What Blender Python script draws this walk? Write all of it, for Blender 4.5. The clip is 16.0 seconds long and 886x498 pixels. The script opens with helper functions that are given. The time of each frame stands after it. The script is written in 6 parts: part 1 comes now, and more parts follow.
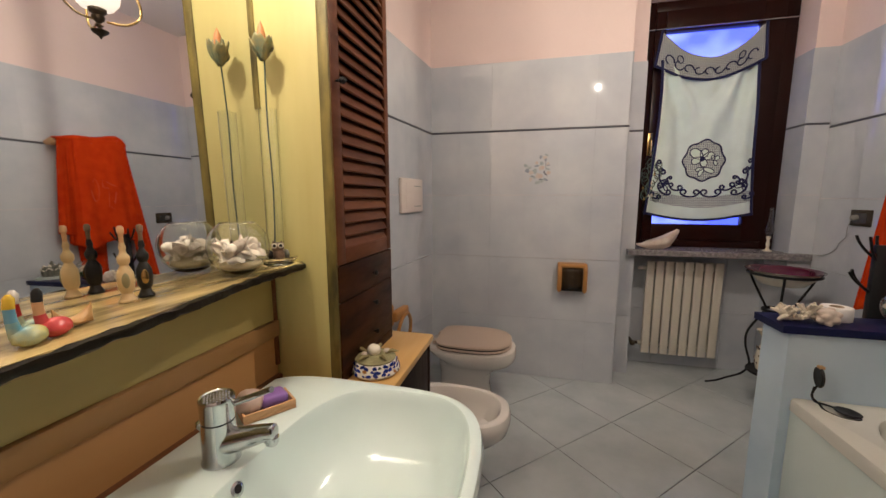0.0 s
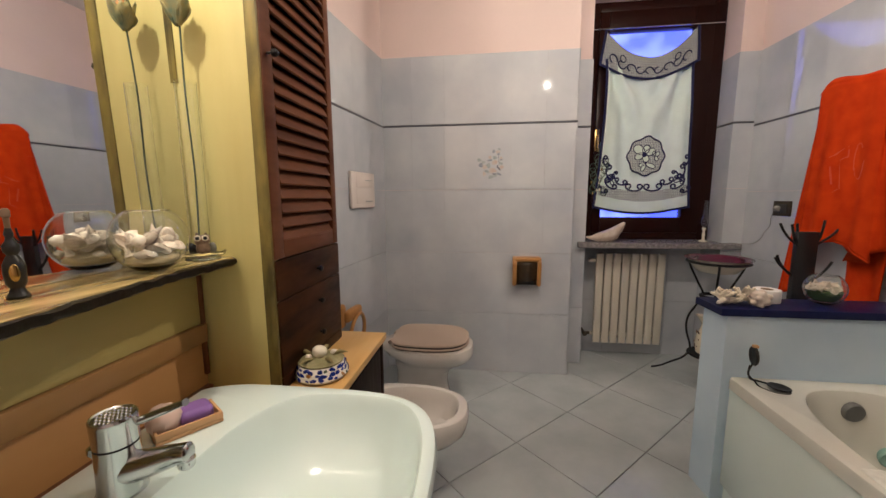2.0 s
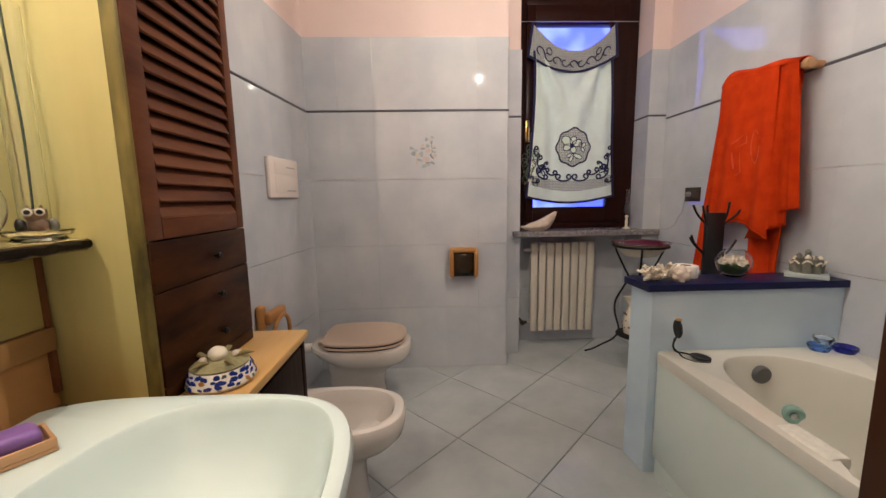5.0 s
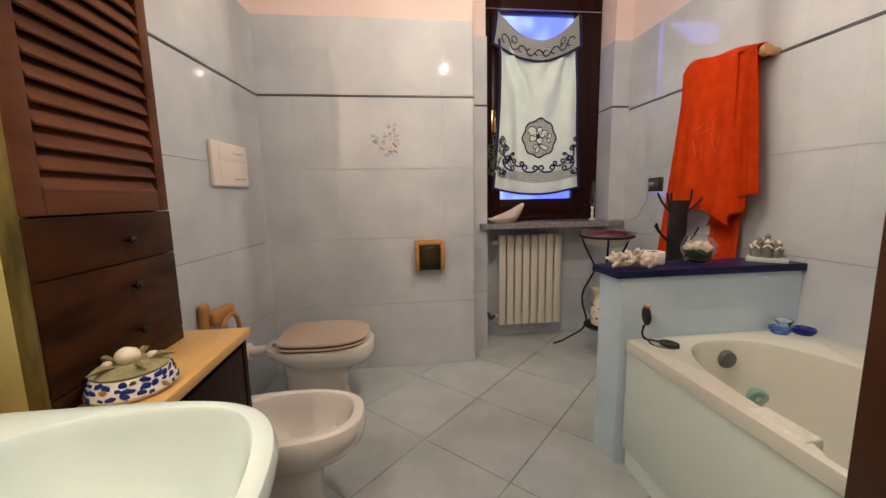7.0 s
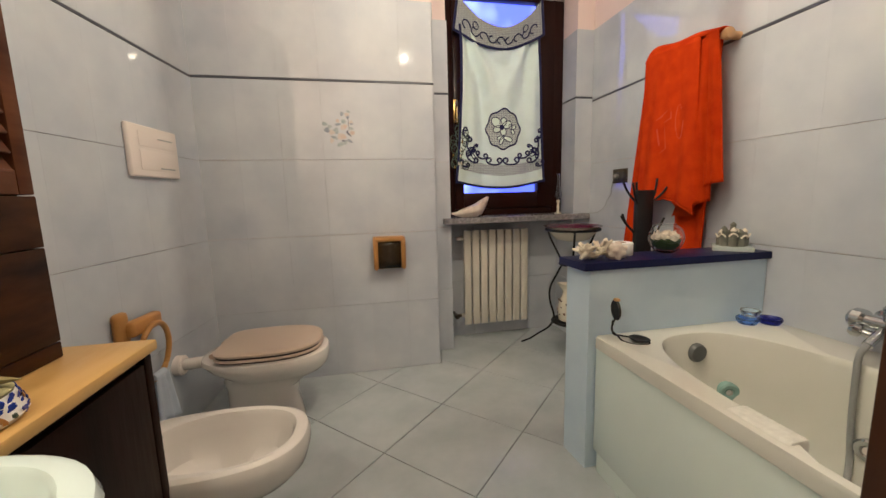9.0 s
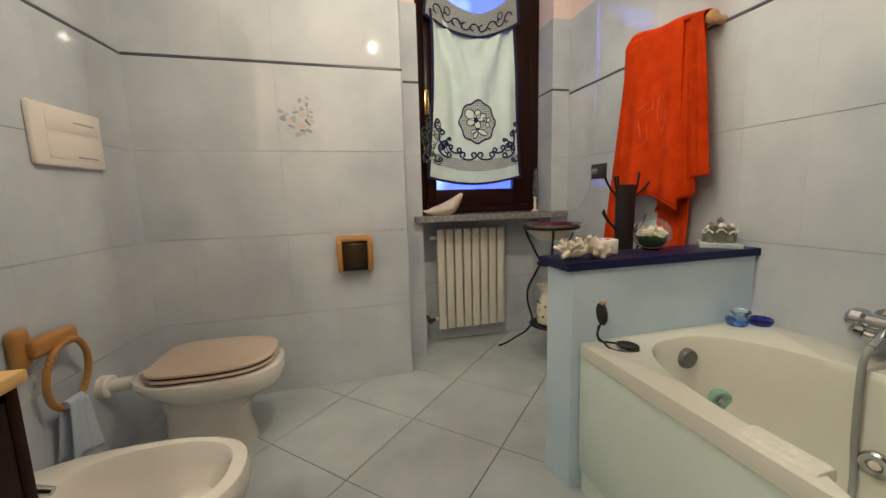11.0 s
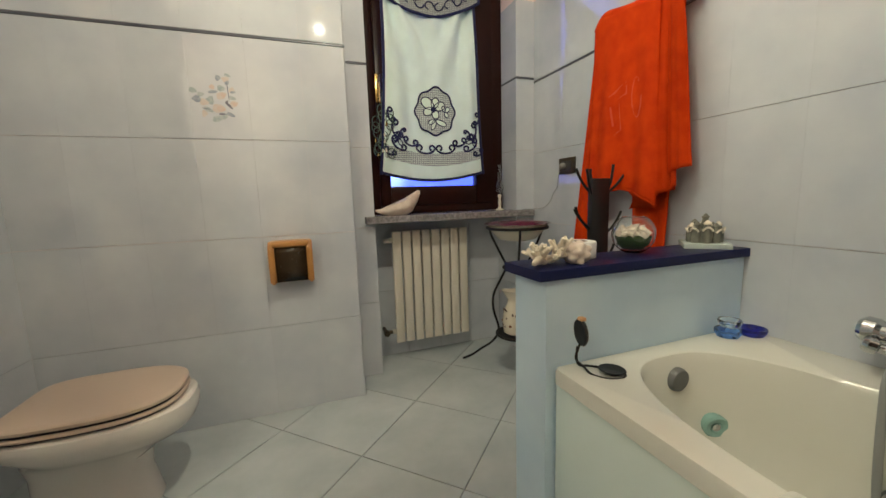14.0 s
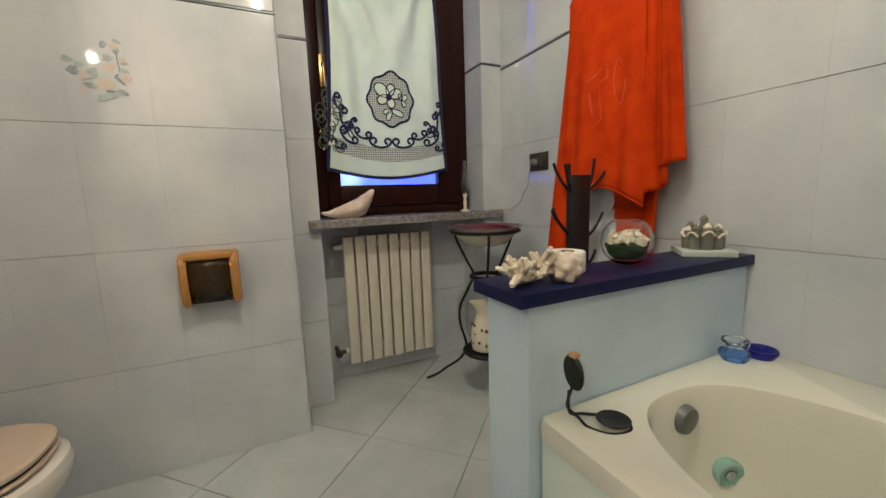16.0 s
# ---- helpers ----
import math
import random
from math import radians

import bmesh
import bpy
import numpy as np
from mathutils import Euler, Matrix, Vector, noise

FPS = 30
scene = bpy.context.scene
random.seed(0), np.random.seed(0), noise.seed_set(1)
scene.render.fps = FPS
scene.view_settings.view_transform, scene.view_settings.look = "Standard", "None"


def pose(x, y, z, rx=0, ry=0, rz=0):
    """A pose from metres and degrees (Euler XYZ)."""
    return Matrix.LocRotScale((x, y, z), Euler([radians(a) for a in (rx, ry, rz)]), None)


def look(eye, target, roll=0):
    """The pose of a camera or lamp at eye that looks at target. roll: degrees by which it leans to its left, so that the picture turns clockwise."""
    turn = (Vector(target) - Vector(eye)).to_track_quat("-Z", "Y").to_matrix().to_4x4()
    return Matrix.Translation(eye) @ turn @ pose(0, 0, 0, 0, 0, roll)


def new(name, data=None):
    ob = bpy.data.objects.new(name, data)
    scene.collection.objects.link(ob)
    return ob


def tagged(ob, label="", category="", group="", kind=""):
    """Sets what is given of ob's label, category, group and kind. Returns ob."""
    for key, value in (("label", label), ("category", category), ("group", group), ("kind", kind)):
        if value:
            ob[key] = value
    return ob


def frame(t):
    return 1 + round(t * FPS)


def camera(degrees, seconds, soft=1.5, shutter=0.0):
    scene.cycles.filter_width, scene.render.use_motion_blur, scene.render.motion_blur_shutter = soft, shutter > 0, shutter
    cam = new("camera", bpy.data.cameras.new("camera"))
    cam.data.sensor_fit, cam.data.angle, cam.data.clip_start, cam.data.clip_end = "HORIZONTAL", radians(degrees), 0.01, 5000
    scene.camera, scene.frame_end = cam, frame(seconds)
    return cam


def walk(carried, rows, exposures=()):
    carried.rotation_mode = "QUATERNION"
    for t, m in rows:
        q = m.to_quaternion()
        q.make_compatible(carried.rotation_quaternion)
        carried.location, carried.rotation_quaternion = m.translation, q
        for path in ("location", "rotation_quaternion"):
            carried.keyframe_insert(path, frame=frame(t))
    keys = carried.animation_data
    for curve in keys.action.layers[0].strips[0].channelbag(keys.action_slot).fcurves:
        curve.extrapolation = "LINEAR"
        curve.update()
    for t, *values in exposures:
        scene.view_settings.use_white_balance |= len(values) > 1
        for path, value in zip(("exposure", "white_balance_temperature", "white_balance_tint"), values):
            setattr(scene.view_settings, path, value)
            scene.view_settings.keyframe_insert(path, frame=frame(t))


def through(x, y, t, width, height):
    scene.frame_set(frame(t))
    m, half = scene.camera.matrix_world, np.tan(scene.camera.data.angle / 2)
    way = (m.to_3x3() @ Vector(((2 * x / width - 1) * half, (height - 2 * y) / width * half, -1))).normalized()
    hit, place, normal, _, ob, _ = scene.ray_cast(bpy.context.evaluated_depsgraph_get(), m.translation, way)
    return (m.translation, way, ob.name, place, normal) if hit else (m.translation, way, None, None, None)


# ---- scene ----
cam = camera(99.8, 16.0)
EXPOSURES = [(0.0, -0.41, 6350, 11), (2.5, -0.32, 6320, 11), (5.0, -0.18, 6350, 12), (7.5, -0.04, 6560, 8), (9.5, -0.04, 6500, 4), (12.5, -0.08, 6360, -4), (16.0, -0.06, 6360, -3)]
PATH = [
    (0, (0.317, 0.406, 1.286), (-0.16, 2.328, 1.009), -0.0),
    (0.5, (0.314, 0.422, 1.28), (-0.103, 2.359, 1.004), -0.1),
    (1, (0.31, 0.44, 1.271), (-0.047, 2.388, 0.996), -0.1),
    (1.5, (0.316, 0.451, 1.262), (0.009, 2.408, 0.991), -0.3),
    (2, (0.323, 0.466, 1.251), (0.07, 2.431, 0.974), -0.3),
    (2.5, (0.326, 0.482, 1.242), (0.125, 2.453, 0.965), -0.4),
    (3, (0.328, 0.492, 1.23), (0.173, 2.467, 0.958), -0.5),
    (3.5, (0.331, 0.502, 1.214), (0.225, 2.48, 0.939), -0.5),
    (4, (0.328, 0.522, 1.197), (0.28, 2.502, 0.922), -0.6),
    (4.5, (0.328, 0.545, 1.182), (0.342, 2.527, 0.92), -0.7),
    (5, (0.352, 0.565, 1.174), (0.416, 2.546, 0.903), -0.9),
    (7.5, (0.399, 0.685, 1.101), (0.658, 2.649, 0.826), -1.1),
    (8, (0.424, 0.717, 1.088), (0.718, 2.676, 0.818), -1.2),
    (8.5, (0.441, 0.747, 1.082), (0.778, 2.7, 0.809), -1.4),
    (9, (0.455, 0.783, 1.074), (0.837, 2.726, 0.794), -1.5),
    (11.5, (0.54, 0.966, 1.04), (1.073, 2.874, 0.764), -1.6),
    (12, (0.56, 0.995, 1.038), (1.128, 2.892, 0.762), -1.7),
    (12.5, (0.573, 1.027, 1.038), (1.174, 2.914, 0.758), -1.7),
    (13, (0.599, 1.06, 1.033), (1.226, 2.938, 0.751), -1.7),
    (13.5, (0.624, 1.103, 1.024), (1.269, 2.975, 0.741), -1.7),
    (14, (0.648, 1.162, 1.023), (1.318, 3.026, 0.745), -1.8),
    (14.5, (0.684, 1.226, 1.017), (1.385, 3.077, 0.732), -1.8),
    (15, (0.712, 1.288, 1.015), (1.453, 3.124, 0.73), -1.8),
    (15.5, (0.738, 1.343, 1.021), (1.532, 3.157, 0.741), -1.9),
    (16, (0.772, 1.395, 1.021), (1.609, 3.189, 0.737), -2.0),
]
walk(cam, [(t, look(eye, target, roll)) for t, eye, target, roll in PATH], EXPOSURES)

# ---- world, lamps ----
world = bpy.data.worlds.new("sky")
scene.world = world
world.use_nodes = True
_nt = world.node_tree
_sky = _nt.nodes.new("ShaderNodeTexSky")
_sky.sky_type, _sky.sun_disc = "NISHITA", False
_sky.sun_elevation, _sky.sun_rotation = radians(40), radians(200)
_nt.links.new(_sky.outputs[0], _nt.nodes["Background"].inputs[0])
_nt.nodes["Background"].inputs[1].default_value = 0.12


def lamp(name, kind, m, energy, color, **kw):
    data = bpy.data.lights.new(name, kind)
    data.energy, data.color = energy, color
    for k, v in kw.items():
        if k == "radius":
            data.shadow_soft_size = v
        if k == "size":
            data.shape, data.size, data.size_y = "RECTANGLE", v[0], v[1]
    ob = new(name, data)
    ob.matrix_world = m
    return ob


PENDANT = (0.840, 1.80, 2.245)
MIRROR_LAMP = (-0.335, 0.85, 2.15)
lamp("pendant_bulb_light", "POINT", pose(PENDANT[0], PENDANT[1], PENDANT[2] + 0.05), 39, (1.0, 0.87, 0.70), radius=0.010)
lamp("mirror_bulb_light", "POINT", pose(*MIRROR_LAMP), 26, (1.0, 0.88, 0.70), radius=0.026)

# ---- materials ----
def mat(name, color, rough=0.5, metal=0.0, var=0.08, scale=6.0, fine=60.0, bump=0.0, bump_scale=80.0, spec=0.5,
        trans=0.0, ior=1.45, emit=None, strength=0.0, coat=0.0, stretch=(1, 1, 1), color2=None, random_amount=0.0, sheen=0.0):
    m = bpy.data.materials.new(name)
    m.use_nodes = True
    nt = m.node_tree
    b = nt.nodes["Principled BSDF"]
    n, l = nt.nodes.new, nt.links.new
    b.inputs["Metallic"].default_value = metal
    b.inputs["IOR"].default_value = ior
    b.inputs["Specular IOR Level"].default_value = spec
    b.inputs["Transmission Weight"].default_value = trans
    b.inputs["Coat Weight"].default_value = coat
    b.inputs["Coat Roughness"].default_value = 0.08
    b.inputs["Sheen Weight"].default_value = sheen
    co = n("ShaderNodeNewGeometry")
    mp = n("ShaderNodeMapping")
    mp.inputs["Scale"].default_value = stretch
    l(co.outputs["Position"], mp.inputs["Vector"])
    big = n("ShaderNodeTexNoise")
    big.inputs["Scale"].default_value, big.inputs["Detail"].default_value = scale, 5
    sm = n("ShaderNodeTexNoise")
    sm.inputs["Scale"].default_value, sm.inputs["Detail"].default_value = fine, 4
    for t in (big, sm):
        l(mp.outputs[0], t.inputs["Vector"])
    mix = n("ShaderNodeMix")
    mix.data_type = "RGBA"
    c2 = color2 or [max(0.0, c * (1 - 2.2 * var)) for c in color]
    c1 = color if color2 else [min(1.0, c * (1 + var)) for c in color]
    mix.inputs[6].default_value, mix.inputs[7].default_value = (*c1, 1), (*c2, 1)
    add = n("ShaderNodeMath")
    add.operation = "MULTIPLY_ADD"
    add.inputs[1].default_value = 0.35
    l(sm.outputs["Fac"], add.inputs[0])
    sc = n("ShaderNodeMath")
    sc.operation = "MULTIPLY_ADD"
    sc.inputs[1].default_value, sc.inputs[2].default_value = 2.2, -0.78
    l(big.outputs["Fac"], sc.inputs[0])
    l(sc.outputs[0], add.inputs[2])
    l(add.outputs[0], mix.inputs[0])
    mix.clamp_factor = True
    out = mix.outputs[2]
    if random_amount:
        info = n("ShaderNodeObjectInfo")
        hsv = n("ShaderNodeHueSaturation")
        mr = n("ShaderNodeMapRange")
        mr.inputs[3].default_value, mr.inputs[4].default_value = 1 - random_amount, 1 + random_amount
        l(info.outputs["Random"], mr.inputs[0])
        l(mr.outputs[0], hsv.inputs["Value"])
        l(out, hsv.inputs["Color"])
        out = hsv.outputs[0]
    l(out, b.inputs["Base Color"])
    rr = n("ShaderNodeMapRange")
    rr.inputs[3].default_value, rr.inputs[4].default_value = max(0.0, rough * 0.8), min(1.0, rough * 1.25)
    l(sm.outputs["Fac"], rr.inputs[0])
    l(rr.outputs[0], b.inputs["Roughness"])
    if bump:
        bt = n("ShaderNodeTexNoise")
        bt.inputs["Scale"].default_value, bt.inputs["Detail"].default_value = bump_scale, 3
        l(mp.outputs[0], bt.inputs["Vector"])
        bp = n("ShaderNodeBump")
        bp.inputs["Strength"].default_value, bp.inputs["Distance"].default_value = bump, 0.004
        l(bt.outputs["Fac"], bp.inputs["Height"])
        l(bp.outputs[0], b.inputs["Normal"])
    if emit:
        b.inputs["Emission Color"].default_value = (*emit, 1)
        b.inputs["Emission Strength"].default_value = strength
    return m


def glass(name, color=(1, 1, 1), rough=0.0, ior=1.45):
    m = bpy.data.materials.new(name)
    m.use_nodes = True
    b = m.node_tree.nodes["Principled BSDF"]
    b.inputs["Base Color"].default_value = (*color, 1)
    b.inputs["Roughness"].default_value = rough
    b.inputs["Transmission Weight"].default_value = 1.0
    b.inputs["IOR"].default_value = ior
    return m


M_PAINT = mat("pink_white_plaster", (0.80, 0.655, 0.625), 0.85, var=0.03, scale=2, bump=0.15, bump_scale=120)
M_CEIL = mat("white_ceiling_plaster", (0.80, 0.77, 0.74), 0.9, var=0.02, scale=2, bump=0.1)
M_TILE = mat("blue_grey_wall_tile", (0.62, 0.645, 0.68), 0.04, var=0.0, scale=3.2, fine=14, spec=0.5, ior=1.62, color2=(0.47, 0.505, 0.57), random_amount=0.016, bump=0.03, bump_scale=9)
# Bluer and paler than the wall tile; window glow is put into the colour
M_HALF = mat("window_lit_half_wall_tile", (0.64, 0.78, 0.90), 0.12, var=0.0, scale=3.2, fine=14, color2=(0.52, 0.67, 0.82), bump=0.03, bump_scale=9)
M_STRIP = mat("brown_orange_strip", (0.42, 0.24, 0.095), 0.42, scale=3, fine=30, color2=(0.30, 0.16, 0.06), stretch=(1, 0.15, 1), bump=0.06)
M_GROUT = mat("grey_blue_grout", (0.42, 0.45, 0.52), 0.8, var=0.06)
M_BORDER = mat("dark_grey_border_strip", (0.10, 0.105, 0.13), 0.3, var=0.15)
M_FTILE = mat("grey_floor_tile", (0.54, 0.585, 0.60), 0.17, scale=4, fine=30, color2=(0.42, 0.465, 0.485), random_amount=0.03, bump=0.05, bump_scale=30)
M_FGROUT = mat("floor_grout", (0.33, 0.34, 0.33), 0.85, var=0.1)
M_CERAMIC = mat("white_ceramic", (0.72, 0.85, 0.84), 0.12, var=0.01, coat=0.4)
M_SANIT = mat("aged_white_ceramic", (0.72, 0.68, 0.64), 0.09, var=0.02, coat=0.4)
M_SEAT = bpy.data.materials.new("beige_seat_plastic")
M_SEAT.use_nodes = True
M_SEAT.node_tree.nodes["Principled BSDF"].inputs["Base Color"].default_value = (0.56, 0.44, 0.35, 1)
M_SEAT.node_tree.nodes["Principled BSDF"].inputs["Roughness"].default_value = 0.3
M_ACRYL = mat("cream_white_acrylic", (0.71, 0.71, 0.645), 0.14, var=0.015, scale=2)
# Lighter than the tub shell: lamp light on the panel put into its colour
M_TPANEL = mat("lamp_lit_greenish_panel", (0.76, 0.87, 0.83), 0.2, var=0.015, scale=2)
M_CHROME = mat("chrome", (0.55, 0.57, 0.58), 0.16, 1.0, var=0.02)
M_GREYPL = mat("grey_plastic", (0.30, 0.31, 0.31), 0.3, var=0.05)
M_YELLOW = mat("yellow_painted_wood", (0.77, 0.705, 0.32), 0.38, scale=5, fine=34, color2=(0.61, 0.53, 0.21), stretch=(1, 1, 0.12), bump=0.08, bump_scale=60)
M_OLIVE = mat("distressed_olive_edge", (0.26, 0.20, 0.05), 0.5, scale=26, fine=90, color2=(0.045, 0.037, 0.012), stretch=(1, 1, 0.25), bump=0.2, bump_scale=60)
M_OCHRE = mat("ochre_painted_board", (0.51, 0.43, 0.17), 0.45, scale=3, fine=30, color2=(0.40, 0.31, 0.10), stretch=(1, 0.15, 1), bump=0.06)
M_ORANGE = mat("orange_stained_board", (0.58, 0.33, 0.13), 0.42, scale=3, fine=30, color2=(0.46, 0.24, 0.09), stretch=(1, 0.15, 1), bump=0.06)
M_RWOOD = mat("red_brown_trim_wood", (0.25, 0.10, 0.035), 0.35, scale=6, fine=50, color2=(0.14, 0.05, 0.02), stretch=(1, 0.15, 1), bump=0.08)
M_LWOOD = mat("red_brown_louvre_wood", (0.165, 0.062, 0.029), 0.45, spec=0.15, scale=12, fine=80, color2=(0.065, 0.022, 0.011), stretch=(1, 0.2, 1), bump=0.1, random_amount=0.12)
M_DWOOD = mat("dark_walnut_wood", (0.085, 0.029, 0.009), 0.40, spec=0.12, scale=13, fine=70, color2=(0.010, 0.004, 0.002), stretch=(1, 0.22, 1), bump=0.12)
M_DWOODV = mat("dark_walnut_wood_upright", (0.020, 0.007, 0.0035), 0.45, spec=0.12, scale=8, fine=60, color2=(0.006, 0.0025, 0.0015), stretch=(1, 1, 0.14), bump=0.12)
M_FRAME = mat("mahogany_window_wood", (0.024, 0.006, 0.004), 0.30, spec=0.2, scale=8, fine=60, color2=(0.016, 0.005, 0.004), stretch=(1, 1, 0.2), bump=0.08)
M_PINE = mat("varnished_pine", (0.66, 0.43, 0.17), 0.33, scale=5, fine=50, color2=(0.54, 0.31, 0.10), stretch=(1, 0.14, 1), bump=0.06)
M_OAK = mat("honey_oak", (0.52, 0.26, 0.08), 0.35, scale=8, fine=60, color2=(0.36, 0.16, 0.045), stretch=(0.2, 1, 1), bump=0.06)
M_SHELF = mat("antiqued_shelf_top", (0.72, 0.54, 0.24), 0.14, scale=26, fine=90, color2=(0.022, 0.014, 0.004), stretch=(1, 0.16, 1), bump=0.08)
M_SEDGE = mat("dark_rough_shelf_edge", (0.012, 0.008, 0.004), 0.4, spec=0.2, scale=20, fine=80, color2=(0.010, 0.007, 0.003), bump=0.35, bump_scale=70)
M_STONE = mat("speckled_granite", (0.34, 0.32, 0.32), 0.25, scale=70, fine=190, color2=(0.12, 0.11, 0.12), bump=0.03)
M_RAD = mat("ivory_radiator_enamel", (0.68, 0.64, 0.55), 0.33, var=0.02)
M_NAVY = mat("navy_lacquered_board", (0.007, 0.011, 0.060), 0.36, spec=0.25, scale=6, fine=50, color2=(0.007, 0.010, 0.055), bump=0.0)
M_IRON = mat("black_wrought_iron", (0.012, 0.012, 0.013), 0.45, 0.3, var=0.2, bump=0.1)
M_BLACK = mat("black_paint", (0.012, 0.013, 0.014), 0.4, var=0.2)
M_RED = mat("orange_red_terry", (0.68, 0.060, 0.006), 0.95, spec=0.1, scale=14, fine=240, color2=(0.52, 0.032, 0.004), bump=0.7, bump_scale=420)
M_REDL = mat("orange_red_pile_relief", (0.70, 0.10, 0.03), 0.95, scale=14, fine=240, color2=(0.56, 0.05, 0.02), bump=0.6, bump_scale=420, sheen=0.08)
M_BRASS = mat("aged_brass", (0.52, 0.35, 0.13), 0.25, 1.0, var=0.12)
M_BRONZE = mat("dark_bronze", (0.11, 0.085, 0.06), 0.35, 0.8, var=0.2)
M_WPLASTIC = mat("ivory_plastic", (0.80, 0.72, 0.67), 0.3, var=0.01)
M_SHELL = mat("seashell", (0.76, 0.69, 0.60), 0.5, scale=38, fine=120, color2=(0.52, 0.41, 0.32), bump=0.35, bump_scale=140, random_amount=0.28)
M_CORAL = mat("white_coral", (0.83, 0.75, 0.62), 0.75, var=0.06, scale=30, bump=0.5, bump_scale=160)
M_PAPER = mat("toilet_paper", (0.82, 0.80, 0.77), 0.95, var=0.02, bump=0.2)
M_GLASS = glass("clear_glass", (0.98, 1.0, 0.99))
M_PANE = glass("window_glass", (0.97, 0.99, 1.0))
M_BLUEGLASS = glass("cobalt_glass", (0.012, 0.018, 0.34), 0.03)
M_PALEBLUE = glass("light_blue_glass", (0.14, 0.30, 0.72), 0.03)
M_MIRROR = mat("mirror_silver", (0.76, 0.77, 0.77), 0.015, 1.0, var=0.0)
M_CREAM = mat("cream_glaze", (0.76, 0.70, 0.58), 0.2, var=0.04)
M_DPRINT = mat("dark_floral_print", (0.10, 0.06, 0.05), 0.3, var=0.1)
M_PURPLE = mat("plum_enamel", (0.10, 0.012, 0.035), 0.12, var=0.1, coat=0.5)
M_PALE = mat("pale_celadon_glaze", (0.52, 0.60, 0.58), 0.2, var=0.05)
M_SOAP = mat("lilac_soap", (0.25, 0.13, 0.40), 0.4, var=0.06)
M_PEACH = mat("peach_wood_tray", (0.62, 0.36, 0.18), 0.45, var=0.08, stretch=(0.2, 1, 1))
M_SKYGLOW = mat("daylight_glow", (0.1, 0.1, 0.12), 1.0, var=0.0, emit=(0.06, 0.09, 1.0), strength=4.4)


def clouded(m, clear, pale, scale):
    """Lets a glowing sky vary softly between clear and pale."""
    nt = m.node_tree
    geo, nz, mx_ = nt.nodes.new("ShaderNodeNewGeometry"), nt.nodes.new("ShaderNodeTexNoise"), nt.nodes.new("ShaderNodeMix")
    mx_.data_type, mx_.clamp_factor = "RGBA", True
    nz.inputs["Scale"].default_value, nz.inputs["Detail"].default_value = scale, 2
    mr = nt.nodes.new("ShaderNodeMapRange")
    mr.inputs[1].default_value, mr.inputs[2].default_value = 0.46, 0.68
    mx_.inputs[6].default_value, mx_.inputs[7].default_value = (*clear, 1), (*pale, 1)
    nt.links.new(geo.outputs["Position"], nz.inputs["Vector"])
    nt.links.new(nz.outputs["Fac"], mr.inputs[0])
    nt.links.new(mr.outputs[0], mx_.inputs[0])
    nt.links.new(mx_.outputs[2], nt.nodes["Principled BSDF"].inputs["Emission Color"])


clouded(M_SKYGLOW, (0.05, 0.075, 0.72), (0.24, 0.31, 0.90), 1.6)
M_BULB = mat("glowing_lamp_glass", (0.9, 0.85, 0.75), 0.3, var=0.0, emit=(1.0, 0.88, 0.72), strength=1.5)


def cloth(name, color, through=0.5, fine=300.0):
    m = mat(name, color, 0.95, var=0.03, scale=10, fine=fine, bump=0.4, bump_scale=fine * 1.5, sheen=0.2)
    nt = m.node_tree
    b = nt.nodes["Principled BSDF"]
    tr = nt.nodes.new("ShaderNodeBsdfTranslucent")
    mx = nt.nodes.new("ShaderNodeMixShader")
    mx.inputs[0].default_value = through
    nt.links.new(b.inputs["Base Color"].links[0].from_socket, tr.inputs[0])
    nt.links.new(b.outputs[0], mx.inputs[1])
    nt.links.new(tr.outputs[0], mx.inputs[2])
    nt.links.new(mx.outputs[0], nt.nodes["Material Output"].inputs[0])
    return m


M_CLOTH = cloth("white_towelling", (0.79, 0.92, 0.85), 0.13)
M_HATCH = cloth("grey_blue_hatched_towelling", (0.46, 0.50, 0.52), 0.2, 180.0)
M_FLAP = cloth("pale_grey_hatched_towelling", (0.60, 0.62, 0.60), 0.2, 180.0)
M_NAVYC = cloth("navy_towelling", (0.012, 0.016, 0.085), 0.15)
M_RAG = cloth("pale_blue_cloth", (0.60, 0.66, 0.76), 0.2)


def lattice(m, dark, light, scale):
    """Turns a cloth's colour into a fine diagonal lattice of two threads."""
    nt = m.node_tree
    b = nt.nodes["Principled BSDF"]
    geo, mp, ch = (nt.nodes.new("ShaderNodeNewGeometry"), nt.nodes.new("ShaderNodeMapping"), nt.nodes.new("ShaderNodeTexChecker"))
    mp.inputs["Rotation"].default_value = (0, radians(45), 0)
    mp.inputs["Scale"].default_value = (1, 0.001, 1)
    ch.inputs["Scale"].default_value = scale
    ch.inputs["Color1"].default_value, ch.inputs["Color2"].default_value = (*dark, 1), (*light, 1)
    nt.links.new(geo.outputs["Position"], mp.inputs["Vector"])
    nt.links.new(mp.outputs[0], ch.inputs["Vector"])
    nt.links.new(ch.outputs["Color"], b.inputs["Base Color"])
    return m


lattice(M_HATCH, (0.22, 0.25, 0.30), (0.76, 0.84, 0.80), 120.0)
lattice(M_FLAP, (0.20, 0.21, 0.25), (0.56, 0.60, 0.58), 135.0)

